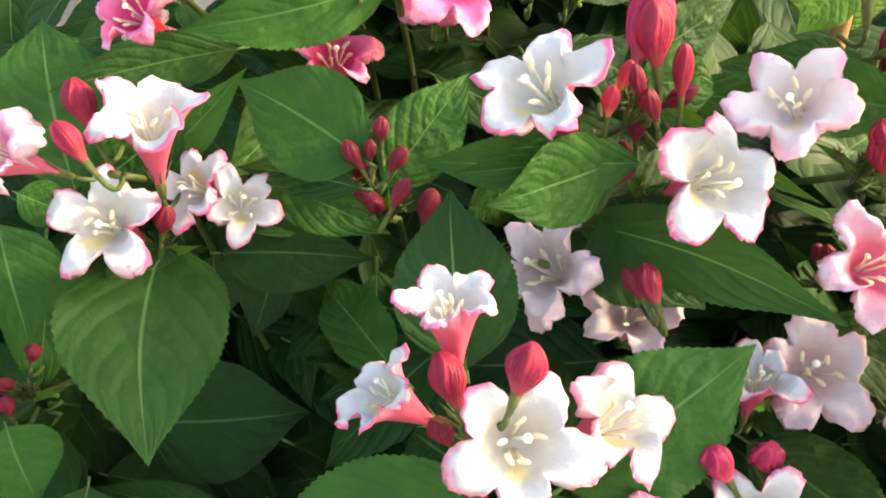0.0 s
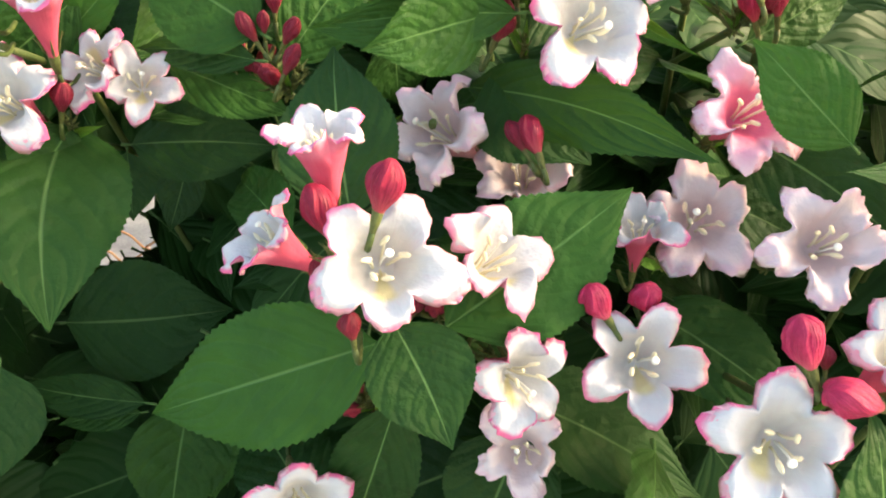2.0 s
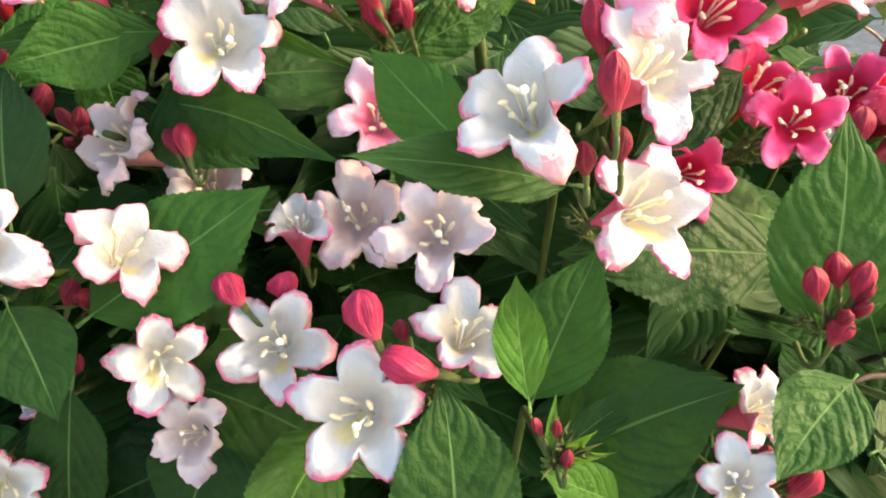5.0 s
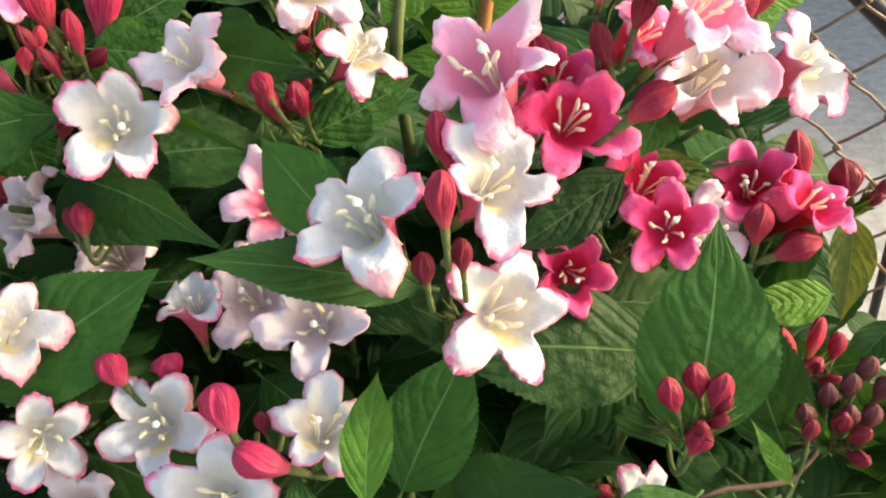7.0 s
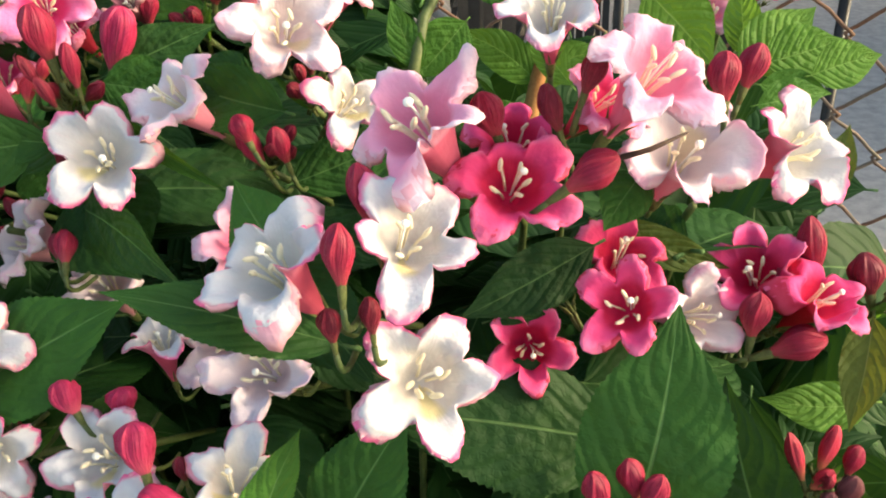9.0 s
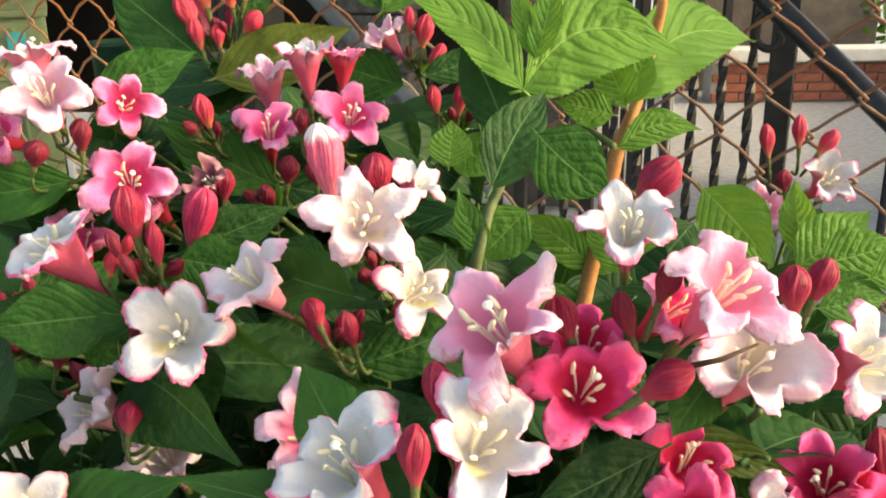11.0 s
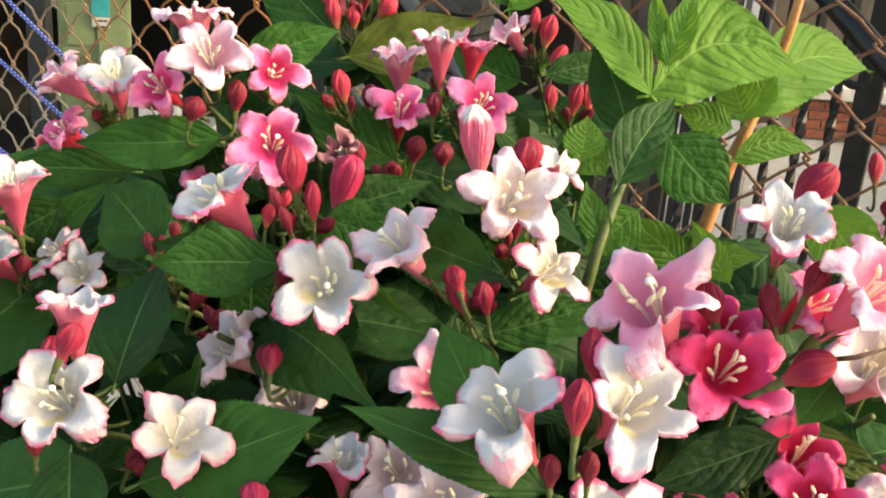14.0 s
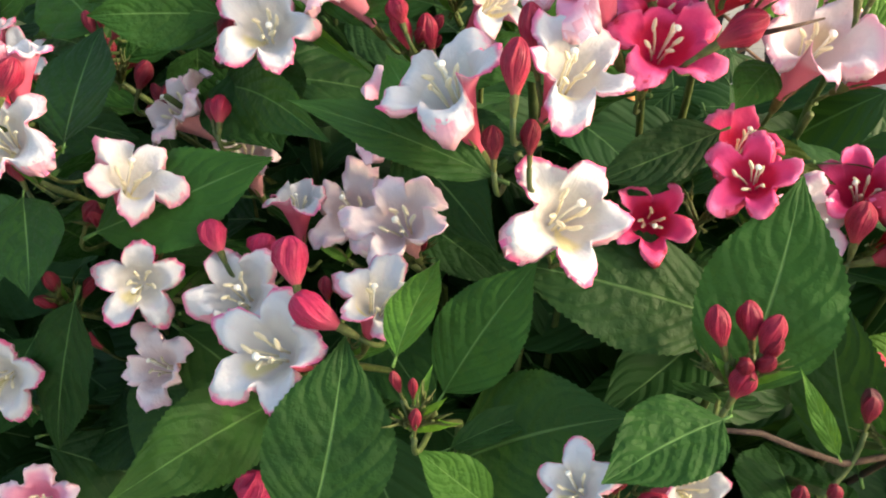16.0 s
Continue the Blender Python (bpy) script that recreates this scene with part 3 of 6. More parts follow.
for k in range(5):
    upright("stone_slab", (_c[0] + 0.02 * math.sin(k * 5), _c[1], _c[2] + _h / 2 - k * 0.075), _w * (1 + 0.08 * math.sin(k * 3)), 0.3, STONE, "dark grey stone slab in a stack", "slab", low=_c[2] + _h / 2 - k * 0.075 - 0.07, bevel=0.01, group="stack of slabs")
upright("plinth", (_c[0], _c[1], _c[2] + _h / 2 - 0.37), _w, 0.3, STONE, "grey concrete plinth under the slabs", "plinth")
_c, _w, _h = (-0.256, 4.246, 0.847), 0.336, 0.620
door = new("door_1")
door.location = (_c[0], _c[1], 0)
tagged(door, "brown panelled door in the wall", "door", kind="structure")
part("door_leaf", box_mesh("door_leaf", [((0, 0, 1.0), (_w * 1.3, 0.04, 2.0))], DOORWOOD, 0.004), door, at((0, 0, 0), door))
for z in (0.45, 0.95, 1.45):
    part("panel", box_mesh("panel", [((0, -0.024, z), (_w * 0.9, 0.012, 0.34))], DOORWOOD, 0.006), door, at((0, 0, 0), door))
_c, _w, _h = (0.145, 3.340, 1.032), 0.187, 0.207
shutter = new("shutter")
shutter.location = (_c[0], _c[1], 0)
tagged(shutter, "dark grey upright slatted shutter leaning on the wall", "shutter")
for k in range(6):
    part("slat", box_mesh("slat", [((-_w / 2 + _w * (k + 0.5) / 6, 0.004 * (k % 2), 0.9), (_w / 6 - 0.006, 0.02, 1.8))], SLATE if k % 2 else IRON, 0.003), shutter, at((0, 0, 0), shutter))
_c, _w, _h = (0.272, 2.744, 1.087), 0.040, 0.216
upright("post", (_c[0], _c[1], 1.7), _w, _w, COPING, "white painted square post beside the gate", "post")
wall("wall_house", (0.3, 8.2), (2.0, 8.6), 0, 2.9, 0.2, DOORWOOD, "brown rendered house wall beyond the yard")

# unseen wall, added to keep the low sun off the yard's dark things
wall("shade_wall_east", (3.2, 2.3), (3.3, 5.2), 0, 3.0, 0.2, DOORWOOD, "unseen plain brown wall added to shade the yard")
# unseen too; kept low so the sun still reaches the far concrete
wall("added_wall_low", (3.3, 5.3), (3.4, 9.4), 0, 0.9, 0.2, MORTAR, "unseen low grey wall, added where the sun must pass")

# low brick wall with a white coping
_a = Vector((0.660, 7.510, 0.149))
_b = Vector((2.462, 7.972, 0.157))
_len = (_b - _a).length + 2.5
_turn = math.atan2(_b.y - _a.y, _b.x - _a.x)
brickwall = new("wall_low", box_mesh("wall_low", [((_len / 2, 0.12, 0.16), (_len, 0.20, 0.32))], MORTAR, 0.0))
brickwall.matrix_world = Matrix.Translation((_a.x, _a.y, 0)) @ Matrix.Rotation(_turn, 4, "Z")
tagged(brickwall, "low red brick wall with a white coping", "wall", kind="structure")
_bm = box_mesh("brick", [((0, 0, 0), (0.205, 0.03, 0.062))], BRICK, 0.004)
for row in range(4):
    for k in range(int(_len / 0.218)):
        br = part("brick", _bm, brickwall)
        br.location = (0.11 + k * 0.218 + (0.109 if row % 2 else 0), 0.012, 0.045 + row * 0.074)
part("coping", box_mesh("coping", [((_len / 2, 0.1, 0.37), (_len + 0.05, 0.32, 0.10))], COPING, 0.012), brickwall)

# black iron gate and stair rail
gate = new("iron_gate")
_g0, _g1 = Vector((-0.076, 1.725, 1.131)), Vector((0.456, 1.522, 1.160))
gate.location = (_g0.x, _g0.y, 0)
tagged(gate, "black wrought-iron gate with twisted bars and a scroll", "gate")
_run = Vector((_g1.x - _g0.x, _g1.y - _g0.y, 0))
_gl = _run.length
_gm = Matrix.Translation(gate.location) @ Matrix.Rotation(math.atan2(_run.y, _run.x), 4, "Z")


def twisted(x, z0, z1, r=0.0085):
    """A square bar with a twist along its middle."""
    verts, faces = [], []
    n = 60
    for k in range(n + 1):
        t = k / n
        turn = max(0.0, min(1.0, (t - 0.35) / 0.45)) * 18 + math.pi / 4
        for s in range(4):
            a = turn + s * math.pi / 2
            verts.append((x + r * math.cos(a), r * math.sin(a), z0 + (z1 - z0) * t))
    for k in range(n):
        for s in range(4):
            t = (s + 1) % 4
            faces.append((k * 4 + s, k * 4 + t, k * 4 + 4 + t, k * 4 + 4 + s))
    faces.append((240, 241, 242, 243))
    return mesh_from("bar", verts, faces, [IRON], smooth=False)


for k in range(12):
    x = _gl * (k + 0.5) / 12
    if k in (1, 4, 11):
        part("bar", box_mesh("bar", [((x, 0, 0.66), (0.040 if k == 11 else 0.026, 0.014, 1.32))], IRON, 0.002), gate, _gm)
    else:
        part("bar", twisted(x, 0.05, 1.28), gate, _gm)
for z in (0.10, 1.27):
    part("cross_bar", box_mesh("cross_bar", [((_gl / 2, 0, z), (_gl, 0.014, 0.030))], IRON, 0.002), gate, _gm)
_s = [(_gl * 0.93 + (0.05 - 0.0062 * a) * math.cos(a), -0.004, 1.045 + (0.05 - 0.0062 * a) * math.sin(a)) for a in np.linspace(0, 7.2, 40)]
part("scroll", tube("scroll", _s, 0.007, IRON, 8), gate, _gm)
_a, _b = Vector((0.222, 1.399, 1.259)), Vector((0.410, 1.325, 1.086))
_e = down(_a, _b)
_a = _a + (_a - _b) * 0.6
stair_rail = new("stair_rail")
stair_rail.location = (_e.x, _e.y, 0)
tagged(stair_rail, "black iron handrail sloping down behind the fence", "handrail")
part("rail", tube("rail", [_a, _a.lerp(_e, 0.5), _e], 0.017, IRON, 10), stair_rail, Matrix())
for t in (0.1, 0.3, 0.5, 0.7):
    p = _a.lerp(_e, t)
    part("baluster", tube("baluster", [p, (p.x, p.y, 0)], 0.008, IRON, 8), stair_rail, Matrix())

# a clipped green bush beyond the low wall


def far_bush(place, size, seed):
    rng = random.Random(seed)
    v, f, u = leaf_mesh("dark", 0.55, 0.3, 0.1, rng, 6, 1, False)
    verts, faces, uvs = [], [], []
    for _ in range(420):
        d = Vector((rng.gauss(0, 1), rng.gauss(0, 1), rng.gauss(0, 1))).normalized()
        c = Vector(place) + Vector((d.x * size, d.y * size * 0.6, d.z * size * 0.7)) * rng.uniform(0.7, 1.05)
        m = axes(c, (rng.gauss(0, 1), rng.gauss(0, 1), rng.gauss(0, 1)), d + Vector((0, 0, 0.6)), rng.uniform(0.07, 0.12))
        b = len(verts)
        verts += [m @ Vector(a) for a in v]
        uvs += u
        faces += [tuple(b + a for a in face) for face in f]
    bush = new("bush")
    bush.location = (place[0], place[1], 0)
    tagged(bush, "round green bush behind the low brick wall", "bush")
    tagged(part("leaves", mesh_from("leaves", verts, faces, [LEAF["light"]], uvs), bush, Matrix()), kind="stuff")
    part("trunk", tube("trunk", [(place[0], place[1], 0), (place[0] + 0.02, place[1], place[2] * 0.5), place], [0.03, 0.025, 0.015], TWIG, 8), bush, Matrix())


far_bush((1.877, 8.739, 0.658), 0.45, 3)


# ---- the shrub ----
shrub = new("weigela_shrub")
shrub.location = (0.12, 0.36, 0.0)
tagged(shrub, "flowering shrub with white, pink and crimson trumpet flowers and dark leaves", "shrub")
sapling = new("sapling")
sapling.location = (0.25, 0.50, 0.0)
tagged(sapling, "young plant with tan canes and bright lime-green leaves", "plant")
PLACED = []
HUBS = []
OPEN = []
_rng = random.Random(7)


def leaf(plant, kind, base, tip, face, width, fold, droop, arc=0.0):
    a, b = Vector(base), Vector(tip)
    length = (b - a).length
    v, f, u = leaf_mesh(kind, min(width / length, 1.1), fold, droop, _rng, arc=arc)
    ob = part("leaf", mesh_from("leaf", v, f, [LEAF[kind]], u), plant, axes(a, b - a, face, length))
    PLACED.extend([a.lerp(b, 0.15), a.lerp(b, 0.5), a.lerp(b, 0.85)])
    return ob


LOBE = 23
CACHE = {}


def corolla(kind, variant, cup, shape=()):
    """A five-lobed funnel of width 1 that faces +z, its mouth round the origin: an inner and an outer skin. shape: length, sideways lean and backward roll of each lobe."""
    key = (kind, variant, cup, shape)
    if key in CACHE:
        return CACHE[key]
    rng = random.Random(variant * 31 + int(cup * 10))
    old = {"spent": 1.8, "pale": 1.0, "pink": 0.7, "shell": 0.4, "rose": 0.7, "blush": 0.5}.get(kind, 0.3)
    lobes = []
    for k in range(5):
        lobes.append({
            "long": rng.uniform(0.94, 1.14), "round": rng.uniform(1.4, 2.2), "power": rng.uniform(0.78, 1.08),
            "back": rng.uniform(0.0, 0.16) if rng.random() < 0.6 else rng.uniform(0.16, 0.36),
            "roll": rng.uniform(-0.10, 0.16), "skew": rng.uniform(-0.16, 0.16), "lean": rng.uniform(-0.12, 0.12),
            "lift": rng.uniform(-0.05, 0.05), "point": rng.uniform(0, 1) ** 2})
    for g, (long, lean, back) in zip(lobes, shape):
        g.update(long=long - 0.04 * g["point"], lean=lean, back=back, lift=0.0, skew=g["skew"] * 0.6)
    ph, sinus = rng.uniform(0, 6), rng.uniform(0.225, 0.290)
    seed = Vector((variant * 3.7, cup * 5.1, ph))
    rings, limb = 8, 10
    verts, uvs = [], []
    n = 5 * LOBE
    mouth = 0.205
    for skin in (0, 1):
        off = 0.010 * skin
        for r in range(rings + limb):
            for k in range(n):
                lobe, j = divmod(k, LOBE)
                g = lobes[lobe]
                v = -1 + 2 * (j + 0.5) / LOBE
                v = math.copysign(abs(v) ** 0.70, v)
                ang = 2 * math.pi * (lobe + v * 0.5) / 5
                reach = sinus + (0.50 * g["long"] - sinus) * max(0.0, 1 - abs(v) ** g["round"]) ** g["power"] + 0.03 * g["point"] * max(0.0, 1 - abs(v) * 3.5)
                if r < rings:
                    s = r / rings
                    if skin:
                        rad = 0.036 + 0.03 * s + (mouth - 0.066) * s ** 1.5 + off
                        z = -0.66 + 0.61 * s
                    else:
                        rad = 0.075 + (mouth - 0.075) * s ** 1.1 if r else 0.004
                        z = -0.24 + 0.19 * s
                    rad *= 1 + 0.05 * math.cos(5 * (ang - 0.63)) * s
                    e = 0.25 * s
                else:
                    q = (r - rings) / (limb - 1)
                    rad = mouth + (reach * (1.10 - 0.10 * cup) - mouth) * q
                    z = -0.05 + cup * 0.20 * (1 - (1 - q) ** 1.7) * (0.55 + 0.9 * reach) - g["back"] * q ** 3 / cup
                    side = abs(v) ** 2
                    z += (g["roll"] * (side - 0.3) + g["skew"] * v + g["lift"]) * q * q
                    z -= 0.035 * math.exp(-(v * 5) ** 2) * q * (1 - 0.6 * q)
                    way = Vector((math.cos(ang) * (rad + 0.1), math.sin(ang) * (rad + 0.1), 0.0))
                    z += (0.08 + 0.12 * old) * noise.noise(way * 5.0 + seed) * q
                    z += (0.03 + 0.035 * old) * noise.noise(way * 14.0 + seed) * q * q
                    rad += ((0.024 + 0.022 * old) * noise.noise(way * 17.0 - seed) + 0.014 * noise.noise(way * 43.0 + seed)) * q ** 3
                    ang += g["lean"] * q * q * (1 - side) + 0.05 * old * noise.noise(way * 6.0 - seed) * q
                    e = 0.25 + 0.75 * q
                    z -= off
                    rad += off
                verts.append((rad * math.cos(ang), rad * math.sin(ang), z))
                uvs.append((e, (k + 0.5) / n))
    faces, idx = [], []
    per = (rings + limb) * n
    for skin in (0, 1):
        for r in range(rings + limb - 1):
            for k in range(n):
                t = (k + 1) % n
                face = (skin * per + r * n + k, skin * per + r * n + t, skin * per + (r + 1) * n + t, skin * per + (r + 1) * n + k)
                faces.append(face[::-1] if skin == 0 else face)
                idx.append(skin)
    faces.append(tuple(range(n)))
    idx.append(0)
    last = (rings + limb - 1) * n
    for k in range(n):
        t = (k + 1) % n
        faces.append((last + k, last + t, per + last + t, per + last + k)[::-1])
        idx.append(0)
    CACHE[key] = mesh_from("corolla", verts, faces, [PETAL[kind], OUTSIDE[kind]], uvs, idx)
    return CACHE[key]


def blob(centre, way, length, width, sides=8, rings=6):
    """Verts and faces of a long rounded grain."""
    c, w = Vector(centre), Vector(way).normalized()
    pts = [c + w * length * (k / rings - 0.5) for k in range(rings + 1)]
    rad = [max(0.0008, width / 2 * math.sqrt(max(0.0, 1 - (2 * k / rings - 1) ** 2))) for k in range(rings + 1)]
    v, f, _ = tube_data(pts, rad, sides)
    return v, f


def joined(name, pieces, mats, indices=None):
    verts, faces, idx = [], [], []
    for n, (v, f) in enumerate(pieces):
        b = len(verts)
        verts += list(v)
        faces += [tuple(b + a for a in face) for face in f]
        idx += [indices[n] if indices else 0] * len(f)
    return mesh_from(name, verts, faces, mats, [(0.5, 0.5)] * len(verts), idx)


def stamen_mesh(variant):
    rng = random.Random(90 + variant)
    top = Vector((0.12 + rng.uniform(-0.035, 0.045), rng.uniform(-0.035, 0.035), 0.04 + rng.uniform(-0.06, 0.08)))
    v, f, _ = tube_data(bend((0.05, 0, -0.22), top, (-0.012, 0, 0.0), 6), 0.011, 6)
    way = Vector((0.55 + rng.uniform(-0.3, 0.3), rng.uniform(-0.5, 0.5), 0.75))
    return joined("stamen", [(v, f), blob(top, way, 0.125, 0.040)], [CREAM])


def pistil_mesh():
    pts = bend((0.01, 0.0, -0.30), (0.055, -0.045, 0.19), (0.01, 0.01, 0), 7)
    v, f, _ = tube_data(pts, 0.009, 6)
    return joined("pistil", [(v, f), blob((0.057, -0.047, 0.20), (0.2, -0.2, 1), 0.048, 0.064, 10, 6)], [STIGMA])


def calyx_mesh():
    """The slender green ovary below the flower with five narrow sepals."""
    pieces = []
    v, f, _ = tube_data([(0, 0, -0.86), (0, 0, -0.76), (0, 0, -0.66), (0, 0, -0.60)], [0.030, 0.046, 0.050, 0.048], 8)
    pieces.append((v, f))
    for k in range(5):
        a = 2 * math.pi * k / 5
        c, s = math.cos(a), math.sin(a)
        pts = [(0.038 * c, 0.038 * s, -0.64), (0.066 * c, 0.066 * s, -0.58), (0.090 * c, 0.090 * s, -0.50), (0.13 * c, 0.13 * s, -0.41)]
        v, f, _ = tube_data(pts, [0.014, 0.013, 0.009, 0.002], 5)
        pieces.append((v, f))
    return joined("calyx", pieces, [SEPAL])


STAMENS = [stamen_mesh(k) for k in range(4)]
PISTIL = pistil_mesh()
CALYX = calyx_mesh()


def sprig(place):
    """The end of a twig that carries a cluster of flowers, with the twig down into the shrub."""
    p = Vector(place)
    root = Vector((0.12 + (p.x - 0.12) * 0.6, 0.36 + (p.y - 0.36) * 0.6, 0.62))
    deep = p + Vector((0.0, 0.83, -0.55)) * 0.075
    pts = bend(p, deep, (0, 0, 0), 3)[:2] + bend(deep, root, (0.0, 0.02, 0.0), 5)
    tw = part("twig", tube("twig", pts, [0.0014, 0.0014, 0.0015, 0.0016, 0.0018, 0.0022, 0.0026], STEM, 7), shrub, Matrix())
    PLACED.append(p)
    HUBS.append(p)
    return p


def flower(kind, throat, face, spin, width, cup, hub, shape=()):
    c, n = Vector(throat), Vector(face).normalized()
    x = Vector(spin)
    x = (x - n * x.dot(n)).normalized()
    m = axes(c, x, n, width)
    ob = part("flower", corolla(kind, _rng.randrange(60), cup, shape), shrub, m, FLOWER_LABEL[kind])
    for k in range(5):
        st = part("stamen", STAMENS[_rng.randrange(4)], ob)
        st.rotation_euler = (0, 0, 2 * math.pi * (k + 0.5) / 5 + _rng.uniform(-0.25, 0.25))
    pi = part("pistil", PISTIL, ob)
    pi.rotation_euler = (0, 0, _rng.uniform(0, 6.28))
    part("calyx", CALYX, ob)
    low = m @ Vector((0, 0, -0.85))
    part("pedicel", tube("pedicel", stalk(low, -n, hub), 0.0008, STEM, 6), shrub, Matrix())
    PLACED.append(c)
    OPEN.append((c, n, width))
    return ob


FLOWER_LABEL = {
    "white": "white trumpet flower with a pink rim", "blush": "blush-white trumpet flower", "pale": "ageing pale lilac flower",
    "rose": "pale pink flower with a rose throat", "pink": "light pink trumpet flower", "spent": "shrivelled dusty mauve flower", "shell": "shell-pink trumpet flower", "hot": "bright pink trumpet flower", "red": "crimson trumpet flower",
}


def bud_mesh(kind, variant):
    """A closed club-shaped bud 1 long along +z with five twisted folds."""
    key = ("bud", kind, variant)
    if key in CACHE:
        return CACHE[key]
    rng = random.Random(300 + variant)
    prof = [(0.0, 0.30), (0.08, 0.40), (0.20, 0.60), (0.32, 0.80), (0.45, 0.95), (0.57, 1.0), (0.68, 0.96), (0.78, 0.84), (0.87, 0.66), (0.94, 0.45), (0.99, 0.22), (1.0, 0.04)]
    swollen = kind in ("hot", "tipped")
    if swollen:
        prof = [(0.0, 0.30), (0.08, 0.46), (0.20, 0.70), (0.32, 0.86), (0.44, 0.97), (0.55, 1.03), (0.65, 1.03), (0.75, 1.0), (0.84, 0.90), (0.91, 0.72), (0.96, 0.50), (0.99, 0.26), (1.0, 0.05)]
    lap = 0.36 if swollen else 0.30
    lean, sides = rng.uniform(-0.06, 0.06), 40
    # each of the five lobes laps over the next one, by its own amount
    lobes = [(rng.uniform(0.7, 1.3), rng.uniform(-0.05, 0.05)) for _ in range(5)]
    tops = [rng.uniform(-0.14, 0.03) for _ in range(5)]
    ph = rng.uniform(0, 6)
    verts, uvs, faces = [], [], []
    for z, r in prof:
        for s in range(sides):
            k, q = s * 5 // sides, (s * 5 / sides) % 1.0
            a = 2 * math.pi * s / sides + z * z * (0.15 + 0.10 * variant)
            amount, push = lobes[k]
            saw = q ** 1.6 - 0.45 - 0.35 * max(0.0, 0.25 - q) + 0.25 * math.sin(math.pi * q)
            rr = r * 0.5 * (1 + (lap * amount * saw + push) * min(1, z * 2.0) + 0.05 * math.sin(2 * a + ph) + ((0.10 * abs(math.sin(2 * a - 6 * z + ph)) + 0.07 * abs(math.sin(3 * a + 9 * z + 2 * ph)) + 0.05 * abs(math.sin(5 * a - 14 * z)) - 0.12) * min(1, z * 1.6) if swollen else 0.03 * abs(math.sin(3 * a + 7 * z + ph))))
            verts.append((rr * math.cos(a) + lean * math.sin(z * 3), rr * math.sin(a), z + (tops[k] * (1 - abs(2 * q - 1)) * z ** 4 if z < 0.985 else -0.01)))
            uvs.append((z, s / sides))
    for k in range(len(prof) - 1):
        for s in range(sides):
            t = (s + 1) % sides
            faces.append((k * sides + s, k * sides + t, (k + 1) * sides + t, (k + 1) * sides + s))
    faces.append(tuple(range((len(prof) - 1) * sides, len(prof) * sides)))
    CACHE[key] = mesh_from("bud", verts, faces, [BUD[kind]], uvs)
    return CACHE[key]


def bud_calyx_mesh():
    pieces = []
    v, f, _ = tube_data([(0, 0, -0.42), (0, 0, -0.18), (0, 0, 0.0), (0, 0, 0.05)], [0.09, 0.15, 0.17, 0.15], 8)
    pieces.append((v, f))
    for k in range(5):
        a = 2 * math.pi * k / 5 + 0.3
        c, s = math.cos(a), math.sin(a)
        pts = [(0.11 * c, 0.11 * s, -0.02), (0.16 * c, 0.16 * s, 0.10), (0.22 * c, 0.22 * s, 0.24), (0.31 * c, 0.31 * s, 0.38)]
        v, f, _ = tube_data(pts, [0.045, 0.040, 0.028, 0.006], 5)
        pieces.append((v, f))
    return joined("calyx", pieces, [SEPAL])


BUD_CALYX = bud_calyx_mesh()
BUD_LABEL = {"mauve": "small dusty mauve bud", "red": "closed crimson bud", "dk": "small dark red bud", "hot": "swollen rose-red bud", "coral": "coral-red bud with a yellow base", "tipped": "opening rose bud with a white tip"}


def stalk(low, way, hub):
    """A short stalk that leaves along way and ends at the hub, or goes back into the leaves where the hub lies too high."""
    hub = Vector(hub)
    if (hub - low).normalized().dot(way) < 0.75 or way.y < 0.0:
        hub = low + way * 0.002 + Vector((0.0, 0.018, -0.008))
    far = (hub - low).length
    return [(1 - q) ** 2 * low + 2 * q * (1 - q) * (low + way * far * 0.55) + q * q * hub for q in (0.0, 0.2, 0.4, 0.6, 0.8, 1.0)]


def bud(kind, base, tip, width, hub):
    a, b = Vector(base), Vector(tip)
    length = (b - a).length
    z = (b - a).normalized()
    x = z.orthogonal().normalized()
    y = z.cross(x)
    slim = {"coral": 0.72, "tipped": 0.9}.get(kind, 0.84)
    m = Matrix.Translation(a) @ Matrix((x, y, z)).transposed().to_4x4() @ Matrix.Diagonal((width * slim, width * slim, length * 1.04, 1))
    ob = part("bud", bud_mesh(kind, _rng.randrange(4) + 4 * (len(PLACED) % 2)), shrub, m, BUD_LABEL[kind])
    part("calyx", BUD_CALYX, ob)
    low = a - z * length * 0.4
    part("pedicel", tube("pedicel", stalk(low, -z, hub), 0.0009, STEM, 6), shrub, Matrix())
    PLACED.append(a.lerp(b, 0.5))
    return ob


# leaves of the shrub
leaf(shrub, "deep", (-0.103, 0.281, 0.999), (-0.094, 0.199, 0.972), (0.290, -0.355, 0.889), 0.0612, 0.25, 0.10, -0.07)
leaf(shrub, "dark", (-0.116, 0.295, 1.016), (-0.068, 0.297, 1.059), (0.033, -0.966, 0.255), 0.0206, 0.50, 0.12)
leaf(shrub, "dark", (-0.026, 0.275, 1.035), (-0.071, 0.295, 1.057), (-0.072, -0.813, 0.577), 0.0418, 0.25, 0.08)
leaf(shrub, "dark", (-0.028, 0.270, 1.027), (-0.076, 0.289, 1.026), (-0.332, -0.763, 0.554), 0.0175, 0.40, 0.12)
leaf(shrub, "dark", (-0.067, 0.303, 1.012), (-0.020, 0.289, 0.995), (-0.028, -0.806, 0.591), 0.0258, 0.25, 0.12)
leaf(shrub, "deep", (-0.090, 0.307, 0.975), (-0.029, 0.298, 0.977), (-0.130, -0.800, 0.585), 0.0354, 0.25, 0.12)
